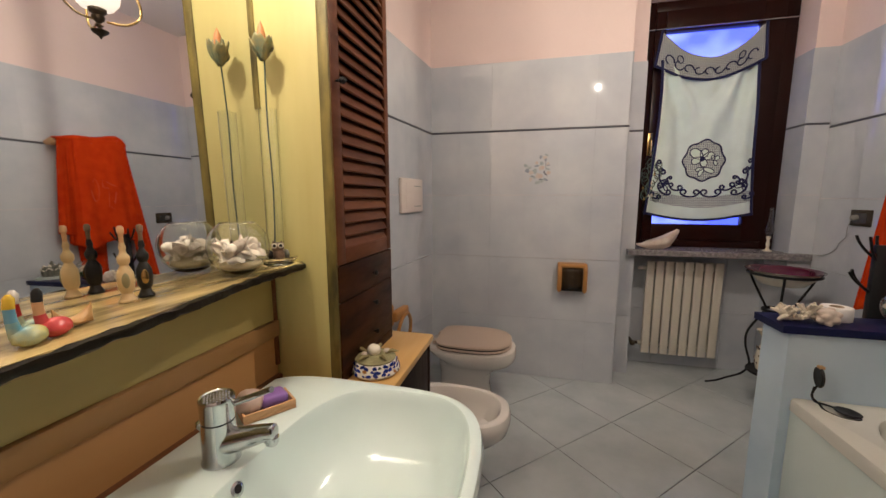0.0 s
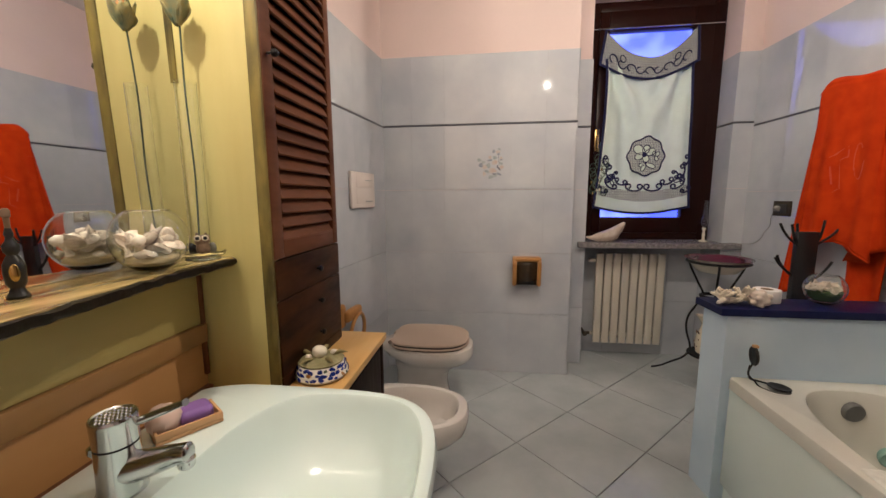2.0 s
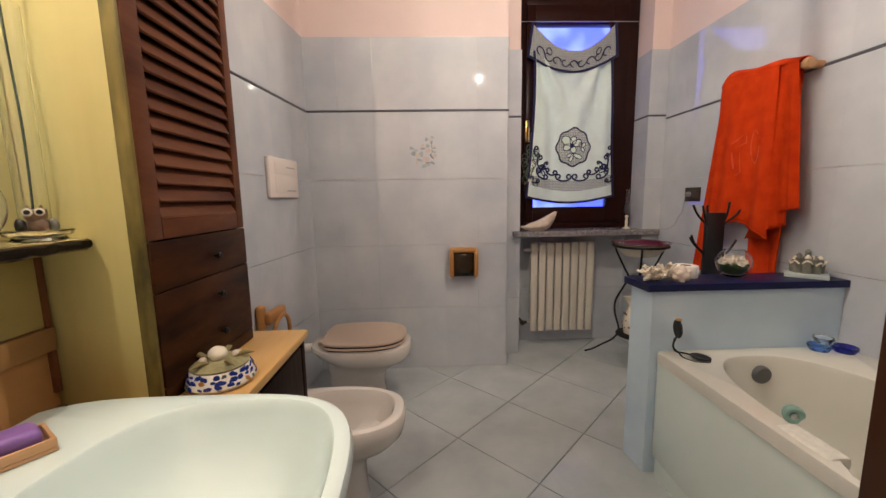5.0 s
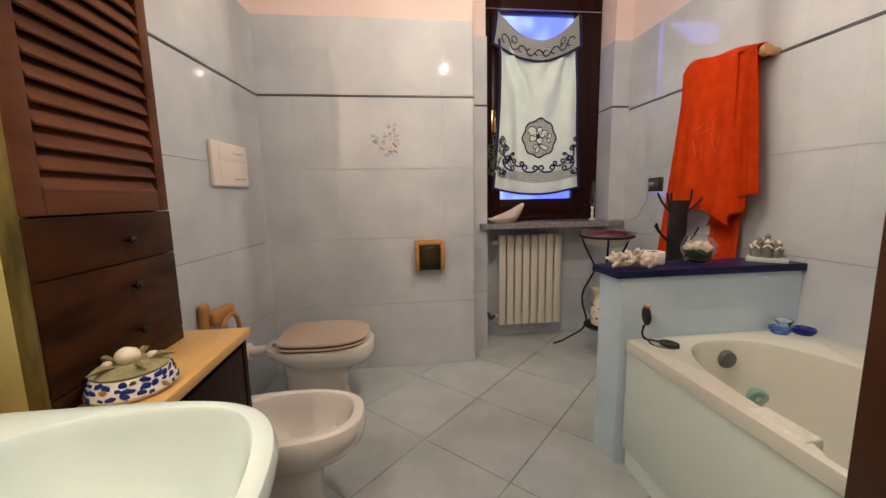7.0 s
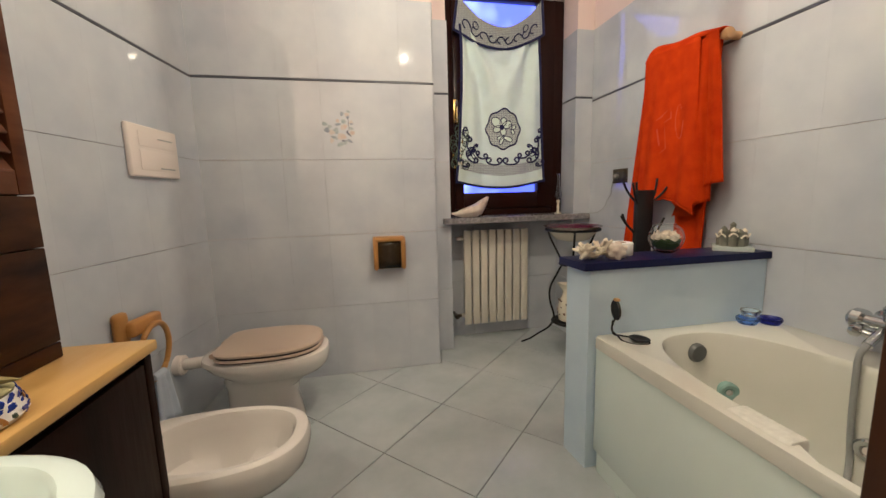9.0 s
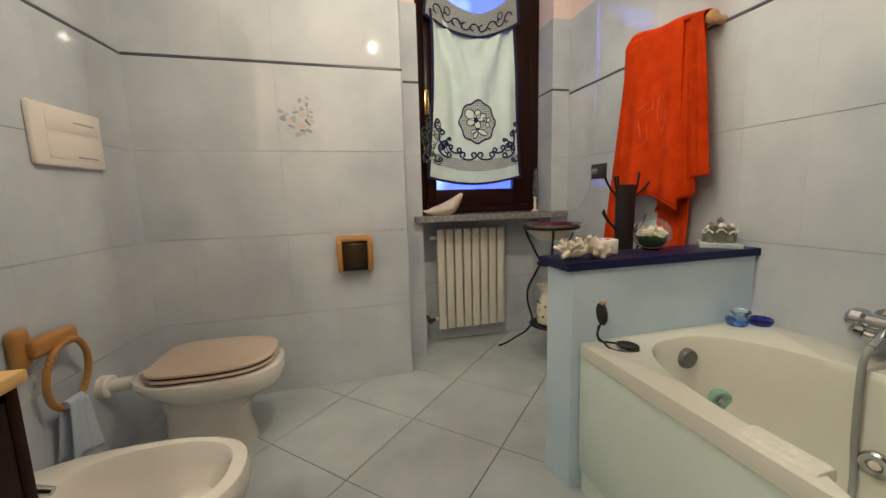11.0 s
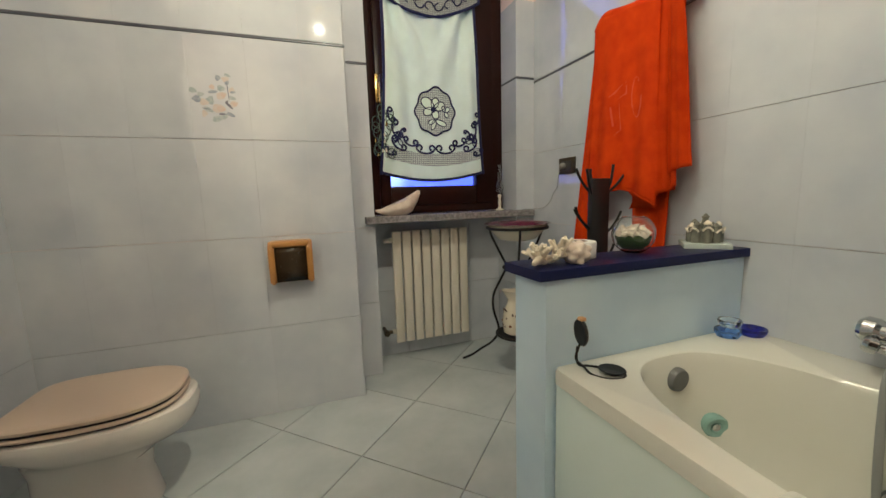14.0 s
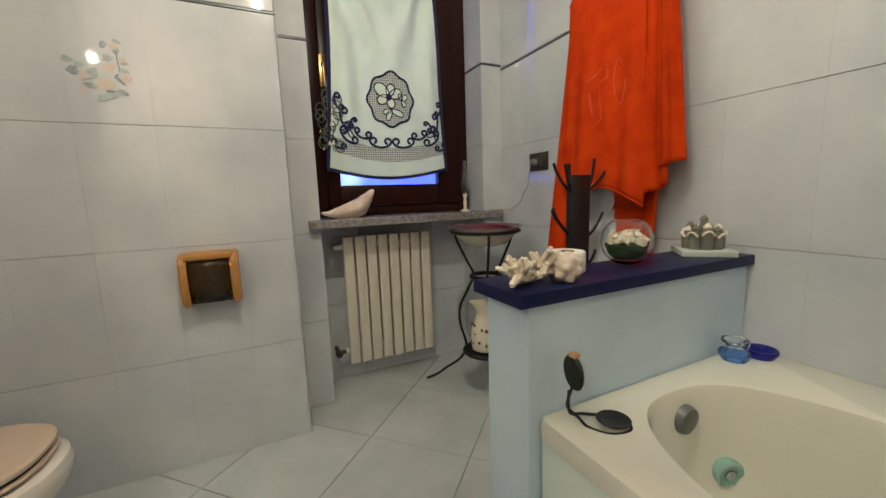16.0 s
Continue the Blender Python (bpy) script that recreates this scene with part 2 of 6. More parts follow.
# ---- mesh helpers ----
def box(bm, x0, y0, z0, x1, y1, z1, bevel=0.0, seg=2):
    r = bmesh.ops.create_cube(bm, size=1.0, matrix=Matrix.Translation(((x0 + x1) / 2, (y0 + y1) / 2, (z0 + z1) / 2)) @ Matrix.Diagonal((x1 - x0, y1 - y0, z1 - z0, 1)))
    if bevel:
        es = list({e for v in r["verts"] for e in v.link_edges})
        bmesh.ops.bevel(bm, geom=es, offset=bevel, segments=seg, affect="EDGES", profile=0.5)
    return bm


def boxed(x0, y0, z0, x1, y1, z1, bevel=0.0, seg=2):
    return box(bmesh.new(), x0, y0, z0, x1, y1, z1, bevel, seg)


def loft(bm, rings, close=True, cap0=False, cap1=False):
    vs = [[bm.verts.new(p) for p in r] for r in rings]
    n = len(vs[0])
    for a, b in zip(vs, vs[1:]):
        for i in range(n if close else n - 1):
            j = (i + 1) % n
            bm.faces.new((a[i], a[j], b[j], b[i]))
    if cap0:
        bm.faces.new(list(reversed(vs[0])))
    if cap1:
        bm.faces.new(vs[-1])
    return vs


def lathe(bm, prof, seg=32, at=(0, 0, 0), m=None, cap0=True, cap1=True):
    rings = []
    for r, z in prof:
        ring = []
        for i in range(seg):
            a = 2 * math.pi * i / seg
            p = Vector((r * math.cos(a), r * math.sin(a), z))
            p = (m @ p) if m else p
            ring.append(p + Vector(at))
        rings.append(ring)
    loft(bm, rings, True, cap0, cap1)
    return bm


def lathed(prof, seg=32, at=(0, 0, 0), m=None, cap0=True, cap1=True):
    return lathe(bmesh.new(), prof, seg, at, m, cap0, cap1)


def tube(bm, pts, r, seg=10, cap=True):
    pts = [Vector(p) for p in pts]
    rs = r if isinstance(r, (list, tuple)) else [r] * len(pts)
    up = Vector((0.123, 0.456, 0.88)).normalized()
    rings = []
    for i, p in enumerate(pts):
        d = (pts[min(i + 1, len(pts) - 1)] - pts[max(i - 1, 0)]).normalized()
        a = d.cross(up)
        if a.length < 0.05:
            a = d.cross(Vector((1, 0, 0)))
        a.normalize()
        b = d.cross(a).normalized()
        rings.append([p + rs[i] * (math.cos(2 * math.pi * k / seg) * a + math.sin(2 * math.pi * k / seg) * b) for k in range(seg)])
    loft(bm, rings, True, cap, cap)
    return bm


def tubed(pts, r, seg=10):
    return tube(bmesh.new(), pts, r, seg)


def spline(pts, n=8):
    pts = [Vector(p) for p in pts]
    out = []
    for i in range(len(pts) - 1):
        p0, p1, p2, p3 = pts[max(i - 1, 0)], pts[i], pts[i + 1], pts[min(i + 2, len(pts) - 1)]
        for k in range(n):
            t = k / n
            out.append(0.5 * ((2 * p1) + (p2 - p0) * t + (2 * p0 - 5 * p1 + 4 * p2 - p3) * t * t + (3 * p1 - p0 - 3 * p2 + p3) * t ** 3))
    out.append(pts[-1])
    return out


def mesh_of(name, bm, material, smooth=True):
    bmesh.ops.recalc_face_normals(bm, faces=bm.faces)
    me = bpy.data.meshes.new(name)
    bm.to_mesh(me)
    bm.free()
    if material:
        me.materials.append(material)
    if smooth:
        me.shade_smooth()
        me.set_sharp_from_angle(angle=radians(38))
    return me


def part(name, bm, material, parent, label="", smooth=True):
    ob = new(name, mesh_of(name, bm, material, smooth))
    ob.parent = parent
    if label:
        tagged(ob, label)
    return ob


def thing(name, label, category, group=""):
    return tagged(new(name), label, category, group)


def solid(name, bm, material, label, category, group="", kind="", smooth=True):
    return tagged(new(name, mesh_of(name, bm, material, smooth)), label, category, group, kind)


def clip_poly(poly, rect):
    x0, y0, x1, y1 = rect
    for ax, lim, sgn in ((0, x0, 1), (0, x1, -1), (1, y0, 1), (1, y1, -1)):
        out = []
        for i in range(len(poly)):
            a, b = poly[i - 1], poly[i]
            ina, inb = sgn * (a[ax] - lim) >= 0, sgn * (b[ax] - lim) >= 0
            if ina != inb:
                t = (lim - a[ax]) / (b[ax] - a[ax])
                out.append((a[0] + t * (b[0] - a[0]), a[1] + t * (b[1] - a[1])))
            if inb:
                out.append(b)
        poly = out
        if len(poly) < 3:
            return []
    return poly


def prism(poly, z0, z1, bevel=0.0):
    bm = bmesh.new()
    lo = [bm.verts.new((x, y, z0)) for x, y in poly]
    hi = [bm.verts.new((x, y, z1)) for x, y in poly]
    n = len(poly)
    for i in range(n):
        j = (i + 1) % n
        bm.faces.new((lo[i], lo[j], hi[j], hi[i]))
    top = bm.faces.new(hi)
    bm.faces.new(list(reversed(lo)))
    if bevel:
        bmesh.ops.bevel(bm, geom=list(top.edges), offset=bevel, segments=2, affect="EDGES", profile=0.5)
    return bm


def superellipse(cx, cy, rx, ry, n, count=48, z=0.0):
    out = []
    for i in range(count):
        a = 2 * math.pi * i / count
        c, s = math.cos(a), math.sin(a)
        out.append(Vector((cx + rx * math.copysign(abs(c) ** (2 / n), c), cy + ry * math.copysign(abs(s) ** (2 / n), s), z)))
    return out

# ---- room shell ----
LW, MW, BW, RW, SW, H = -0.42, -0.475, 3.045, 2.032, 0.20, 2.78
NICHE_X0, NICHE_X1, BAND_Y, WIN_Y, NICHE_Y = 1.00, 1.905, 3.25, 3.43, 3.50
TOP = 2.17          # upper edge of the tiling
ROWS_Z = [0.0, 0.434, 0.865, 1.297, 1.722]


def structure(name, bm, material, label, category):
    return solid(name, bm, material, label, category, kind="structure", smooth=False)


floor = structure("floor", boxed(MW - 0.2, SW - 1.4, -0.12, RW + 0.2, NICHE_Y + 0.3, -0.008), M_FGROUT, "grey tiled floor with dark grout laid diagonally", "floor")
structure("ceiling", boxed(MW - 0.2, SW - 1.4, H, RW + 0.2, NICHE_Y + 0.3, H + 0.15), M_CEIL, "plain white plaster ceiling", "ceiling")
T = 0.007           # thickness of the wall tiles
wall_west = structure("wall_west", boxed(MW - 0.2, 1.62, 0, LW - T, BW + 0.3, H), M_PAINT, "pink-white plaster wall above blue-grey tiles", "wall")
structure("wall_west_recess", boxed(MW - 0.2, SW - 1.4, 0, MW, 1.70, H), M_PAINT, "pale plaster wall behind the mirror", "wall")
wall_north = structure("wall_north", boxed(LW - T, BW + T, 0, 0.87 - T, BW + 0.62, H), M_PAINT, "pink-white plaster wall above blue-grey tiles", "wall")
wall_band = structure("wall_north_recess", boxed(0.87 - T, BAND_Y + T, 0, NICHE_X0 - T, NICHE_Y + 0.17, H), M_PAINT, "tiled set-back strip of wall beside the window", "wall")
wall_pillar = structure("wall_north_pillar", boxed(NICHE_X1 + T, BAND_Y + T, 0, RW + 0.2, NICHE_Y + 0.17, H), M_PAINT, "tiled wall strip beside the window reveal", "wall")
wall_parapet = structure("wall_parapet", boxed(NICHE_X0 - T, NICHE_Y, 0, NICHE_X1 + T, NICHE_Y + 0.17, 0.885), M_GROUT, "blue-grey wall below the window", "wall")
structure("lintel", boxed(NICHE_X0 - T, BAND_Y + T, 2.60, NICHE_X1 + T, NICHE_Y + 0.17, H), M_PAINT, "plaster lintel above the window", "lintel")
wall_east = structure("wall_east", boxed(RW + T, SW - 1.4, 0, RW + 0.2, BAND_Y + T, H), M_PAINT, "pink-white plaster wall above blue-grey tiles", "wall")
DOOR_X0, DOOR_X1 = 0.48, 1.36
bmw = boxed(MW, SW - 0.1, 0, DOOR_X0, SW, H)
box(bmw, DOOR_X1, SW - 0.1, 0, RW + T, SW, H)
box(bmw, DOOR_X0, SW - 0.1, 2.1, DOOR_X1, SW, H)
structure("wall_south", bmw, M_PAINT, "plain plaster wall with the doorway", "wall")
# Unseen wall, added to close the doorway off from the sky
structure("wall_hall", boxed(MW, SW - 1.4, 0, RW, SW - 1.3, H), M_PAINT, "plain unseen wall added to close the hall beyond the doorway", "wall")

# wall tiles: pieces of their walls, with their joints between them
TW, GAP, GAPX = 0.2225, 0.0016, 0.0003
tile_meshes = {}


def tile_mesh(w, h):
    key = (round(w, 4), round(h, 4))
    if key not in tile_meshes:
        bm = boxed(0, 0, 0, w, T, h)
        front = [e for e in bm.edges if all(v.co.y < 0.001 for v in e.verts) and abs(e.verts[0].co.z - e.verts[1].co.z) < 0.001]
        bmesh.ops.bevel(bm, geom=front, offset=0.0008, segments=1, affect="EDGES")
        tile_meshes[key] = mesh_of("tile", bm, M_TILE, False)
    return tile_meshes[key]


def tile_wall(wall, origin, turn, length, start=0.0, dz=0.0, z_top=TOP, z_bottom=0.0):
    """Tiles from origin along the direction turn (degrees), with a border strip above the fourth row."""
    cuts = [0.0]
    x = start
    while x < length - 0.004:
        if x > 0.004:
            cuts.append(x)
        x += TW
    cuts.append(length)
    base = pose(origin[0], origin[1], 0, 0, 0, turn)
    zs = [0.0] + [z + dz for z in ROWS_Z[1:]] + [z_top]
    for r in range(5):
        z0, z1 = max(zs[r], z_bottom), zs[r + 1]
        if r == 4:
            z0 += 0.012
        if z1 - z0 < 0.01:
            continue
        for a, b in zip(cuts, cuts[1:]):
            ob = new("tile", tile_mesh(b - a - GAPX, z1 - z0 - GAP))
            ob.parent = wall
            ob.matrix_local = base @ pose(a + GAPX / 2, 0, z0 + GAP / 2)
    bm = boxed(0, -0.003, zs[4] - 0.001, length, T, zs[4] + 0.0115, 0.003, 1)
    bm.transform(base)
    part("border_strip", bm, M_BORDER, wall, "narrow dark grey border strip")


tile_wall(wall_north, (LW, BW), 0, 0.87 - LW, start=0.0 - LW - 2 * TW + 0.003)
tile_wall(wall_west, (LW, 1.70), 90, BW - 1.70, start=BW - 1.70 - 7 * TW)
tile_wall(wall_east, (RW, BAND_Y), -90, BAND_Y - SW, start=0.06, dz=-0.022, z_top=TOP)
tile_wall(wall_band, (0.87, BAND_Y), 0, NICHE_X0 - 0.87, start=0.3)
tile_wall(wall_pillar, (NICHE_X1, BAND_Y), 0, RW - NICHE_X1, start=0.3)
tile_wall(wall_pillar, (NICHE_X1, NICHE_Y), -90, NICHE_Y - BAND_Y, start=0.1)
tile_wall(wall_band, (NICHE_X0, BAND_Y), 90, NICHE_Y - BAND_Y, start=0.1)
for z0, z1 in ((0.0, 0.434), (0.434, 0.865)):
    for k in range(4):
        w = (NICHE_X1 - NICHE_X0) / 4
        ob = new("tile", tile_mesh(w - GAP, z1 - z0 - GAP))
        ob.parent = wall_parapet
        ob.matrix_local = pose(NICHE_X0 + k * w + GAP / 2, NICHE_Y - T, z0 + GAP / 2)
# the west wall stands askew: it and what hangs on it turn about the corner
WEST = Matrix.Translation((LW, BW, 0)) @ pose(0, 0, 0, 0, 0, -5.8) @ Matrix.Translation((-LW, -BW, 0))
wall_west.matrix_basis = WEST
# edge of the jutting wall
bm = boxed(0.87 - T, BW, 0, 0.87, BW + 0.205, TOP, 0.002, 1)
part("corner_tile", bm, M_TILE, wall_north)

# floor tiles: a diagonal grid
A0, STEP = Vector((0.467, 2.258)), 0.3135
for i in range(-9, 10):
    for j in range(-9, 10):
        c = A0 + Vector(((i + j + 1) * STEP, (i - j) * STEP))
        h = STEP - 0.0030
        poly = clip_poly([(c.x - h, c.y), (c.x, c.y - h), (c.x + h, c.y), (c.x, c.y + h)], (MW - 0.12, SW - 1.3, RW, NICHE_Y))
        if len(poly) < 3 or c.y < -0.2:
            continue
        part("tile", prism([(p[0], p[1]) for p in poly], -0.008, 0.0, 0.0008), M_FTILE, floor, smooth=False)

backdrop = solid("backdrop", boxed(-0.6, 5.0, 0.2, 3.6, 5.02, 4.2), M_SKYGLOW, "pale blue daylight outside the window", "backdrop", kind="structure")

# ---- window ----
win = tagged(thing("window_1", "dark mahogany framed window behind a towel curtain", "window"), kind="structure")
WX0, WX1, WZ0, WZ1 = NICHE_X0, NICHE_X1, 0.926, 2.60
y0, y1 = WIN_Y, WIN_Y + 0.07
for nm, b in (("jamb", (WX0, y0, WZ0, WX0 + 0.075, y1, WZ1)), ("jamb", (WX1 - 0.075, y0, WZ0, WX1, y1, WZ1)),
              ("head", (WX0 + 0.075, y0, WZ1 - 0.065, WX1 - 0.075, y1, WZ1)), ("bottom_rail", (WX0 + 0.075, y0, WZ0, WX1 - 0.075, y1, WZ0 + 0.05))):
    part(nm, boxed(*b, 0.006), M_FRAME, win)
sash_b = (WX0 + 0.075, WZ0 + 0.05, WX1 - 0.075, WZ1 - 0.065)
sx0, sz0, sx1, sz1 = sash_b
ys0, ys1 = y0 - 0.012, y0 + 0.05
for nm, b in (("sash_stile", (sx0, ys0, sz0, sx0 + 0.065, ys1, sz1)), ("sash_stile", (sx1 - 0.124, ys0, sz0, sx1, ys1, sz1)),
              ("sash_rail", (sx0 + 0.065, ys0, sz1 - 0.135, sx1 - 0.124, ys1, sz1)), ("sash_rail", (sx0 + 0.065, ys0, sz0, sx1 - 0.124, ys1, sz0 + 0.115))):
    part(nm, boxed(*b, 0.006), M_FRAME, win)
pane = part("pane", boxed(sx0 + 0.06, ys0 + 0.03, sz0 + 0.10, sx1 - 0.06, ys0 + 0.036, sz1 - 0.06), M_PANE, win)
pane.visible_shadow = False
part("curtain_rod", tubed([(WX0 + 0.02, ys0 - 0.022, 2.410), (WX1 - 0.02, ys0 - 0.022, 2.410)], 0.004, 8), M_CHROME, win, "thin steel curtain rod")
hx, hz = sx0 + 0.012, 1.66
bmh = boxed(hx - 0.016, ys0 - 0.006, hz - 0.085, hx + 0.016, ys0, hz + 0.075, 0.004)
handle = part("handle", bmh, M_BRASS, win, "brass window handle")
part("lever", tubed(spline([(hx, ys0 - 0.004, hz + 0.02), (hx, ys0 - 0.04, hz + 0.02), (hx, ys0 - 0.045, hz - 0.02), (hx, ys0 - 0.045, hz - 0.09)]), 0.007), M_BRASS, handle)
structure("window_sill", boxed(0.945, 3.195, 0.886, 2.005, NICHE_Y + 0.19, 0.925, 0.004), M_STONE, "speckled grey granite window sill", "sill")

# ---- washbasin ----
basin = thing("washbasin", "white ceramic washbasin with wide rounded front", "washbasin")
BCY, PXB = 0.868, -0.406


def basin_ring(inset, z, n=4.0, back=-0.318):
    out = []
    for p in superellipse(-0.07, BCY, 0.312 - inset, 0.350 - inset, n, 64):
        x = p.x
        if x < back + inset:
            x = back + inset
        out.append((x, p.y, z))
    return out


def bowl_ring(s, z, dx=0.0, n=3.3):
    return [(p.x, p.y, z) for p in superellipse(0.035 + dx, BCY, 0.182 * s, 0.312 * s, n, 64)]


bm = bmesh.new()
loft(bm, [basin_ring(0.10, 0.62), basin_ring(0.05, 0.66), basin_ring(0.018, 0.73), basin_ring(0.004, 0.795), basin_ring(0.0, 0.812), basin_ring(0.004, 0.826), basin_ring(0.014, 0.832),
          bowl_ring(1.015, 0.8315), bowl_ring(1.0, 0.827), bowl_ring(0.985, 0.81), bowl_ring(0.88, 0.755), bowl_ring(0.74, 0.715), bowl_ring(0.50, 0.695), bowl_ring(0.16, 0.688)], True, True, True)
part("bowl", bm, M_CERAMIC, basin)
part("overflow", lathed([(0.011, 0), (0.012, 0.003), (0.007, 0.004), (0.006, -0.004)], 20, m=pose(-0.1435, 0.858, 0.812, 0, 62, 0)), M_CHROME, basin, "chrome ring round the overflow hole")
# Black disc paints the shade inside the ring; no hole is cut
part("overflow_hole_shade", lathed([(0.0065, 0.0), (0.0065, 0.0035), (0.001, 0.0035)], 16, m=pose(-0.1435, 0.858, 0.812, 0, 62, 0)), M_BLACK, basin)
part("wall_bracket", boxed(PXB, BCY - 0.18, 0.64, -0.20, BCY + 0.18, 0.70), M_CERAMIC, basin)
part("drain", lathed([(0.03, 0), (0.03, 0.004), (0.02, 0.005), (0.018, 0.001)], 24, at=(0.035, BCY, 0.688)), M_CHROME, basin)

# ---- bathtub ----
tub = thing("bathtub", "cream-white acrylic whirlpool bathtub with front panel", "bathtub")
TX0, TX1, TY0, TY1, TZ = 1.258, RW, 0.62, 1.987, 0.546


def rrect(x0, y0_, x1, y1_, r, z, count=64):
    out = []
    for cx, cy, a0 in ((x1 - r, y1_ - r, 0), (x0 + r, y1_ - r, 90), (x0 + r, y0_ + r, 180), (x1 - r, y0_ + r, 270)):
        for k in range(count // 4):
            a = radians(a0 + 90 * k / (count // 4 - 1))
            out.append((cx + r * math.cos(a), cy + r * math.sin(a), z))
    return out


def tub_hole(s, z):
    """The basin's outline, set back towards the front panel beyond the grip."""
    out_ = []
    for p in superellipse(1.602, 1.285, 0.266 * s + 0.008, 0.627 * s + 0.008, 2.7, 96):
        x = p.x - 0.040 * s if p.x < 1.50 and 0.80 < p.y < 1.345 else p.x
        out_.append((x, p.y, z))
    return out_


bm = bmesh.new()
outer = [rrect(TX0 + i, TY0 + i, TX1 - 0.001 - i, TY1 - 0.001 - i, 0.018, z, 96) for i, z in ((0.0, TZ - 0.046), (0.0, TZ - 0.012), (0.003, TZ - 0.003), (0.012, TZ))]
loft(bm, outer + [tub_hole(1.025, TZ), tub_hole(1.0, TZ - 0.006), tub_hole(0.985, TZ - 0.025), tub_hole(0.965, TZ - 0.18), tub_hole(0.92, TZ - 0.32), tub_hole(0.80, TZ - 0.39), tub_hole(0.55, TZ - 0.41)], True, False, True)
part("shell", bm, M_ACRYL, tub)
bm = boxed(TX0 + 0.006, TY0, 0.085, TX0 + 0.022, TY1 - 0.006, TZ - 0.049, 0.005)
part("front_panel", bm, M_TPANEL, tub, "greenish-white front panel, lightened for lamp light")
part("toe_panel", boxed(TX0 + 0.016, TY0 + 0.02, 0.0, TX0 + 0.034, TY1 - 0.018, 0.086), M_TPANEL, tub)
def pad_ring(inset, z):
    return rrect(1.277 + inset, 1.334 + inset * 0.3, 1.338 - inset, 1.478 - inset, 0.010, z, 32)


pad = bmesh.new()
loft(pad, [pad_ring(0.004, TZ - 0.06), pad_ring(0.0, TZ - 0.012), pad_ring(0.001, TZ + 0.0005), pad_ring(0.006, TZ + 0.0045), pad_ring(0.014, TZ + 0.0055)], True, True, True)
part("grip", pad, mat("rough_white_grip", (0.76, 0.76, 0.70), 0.45, var=0.05, scale=60, bump=0.3, bump_scale=300), tub, "ribbed white grip insert")
part("overflow_knob", lathed([(0.035, -0.02), (0.036, 0.012), (0.032, 0.021), (0.02, 0.023), (0.0, 0.023)], 32, m=pose(1.634, 1.912, 0.470, 94, 0, 0)), mat("dark_grey_knob_plastic", (0.13, 0.135, 0.135), 0.3, var=0.05), tub, "grey plastic overflow knob")
jet = part("jet", lathed([(0.034, -0.02), (0.036, 0.006), (0.031, 0.012), (0.018, 0.010), (0.014, 0.004)], 32, m=pose(1.732, 1.853, 0.328, 97, 0, -22)), mat("teal_jet_plastic", (0.27, 0.46, 0.42), 0.15, coat=0.4), tub, "teal plastic whirlpool jet")
part("nozzle", lathed([(0.013, -0.006), (0.012, 0.010), (0.005, 0.011)], 20, m=pose(1.732, 1.853, 0.328, 97, 0, -22)), M_CHROME, jet)

# ---- half wall with ledge ----
foot = [(1.236, 1.988), (2.03, 1.988), (2.03, 2.122), (1.222, 2.122)]
structure("half_wall", prism(foot, 0, 0.793), M_HALF, "low blue-grey wall at the end of the bathtub", "wall")
ledge = [(1.206, 1.972), (2.031, 1.972), (2.031, 2.148), (1.200, 2.148)]
solid("ledge", prism(ledge, 0.793, 0.822, 0.004), M_NAVY, "dark navy lacquered wooden ledge on the half wall", "ledge")

# ---- toilet and bidet ----
def oval(cx, cy, lx, w, z, back, n=2.5, count=56, rear=2.5):
    """An outline that is round at the front (+x) and squarer at the back."""
    out = []
    for p, q in zip(superellipse(0, 0, 1, 1, n, count), superellipse(0, 0, 1, 1, max(n, rear), count)):
        x = p.x * lx if p.x > 0 else q.x * back
        out.append((cx + x, cy + (p.y if p.x > 0 else q.y) * w * (1.0 if p.x > 0 else 1.0 - 0.12 * q.x * q.x), z))
    return out


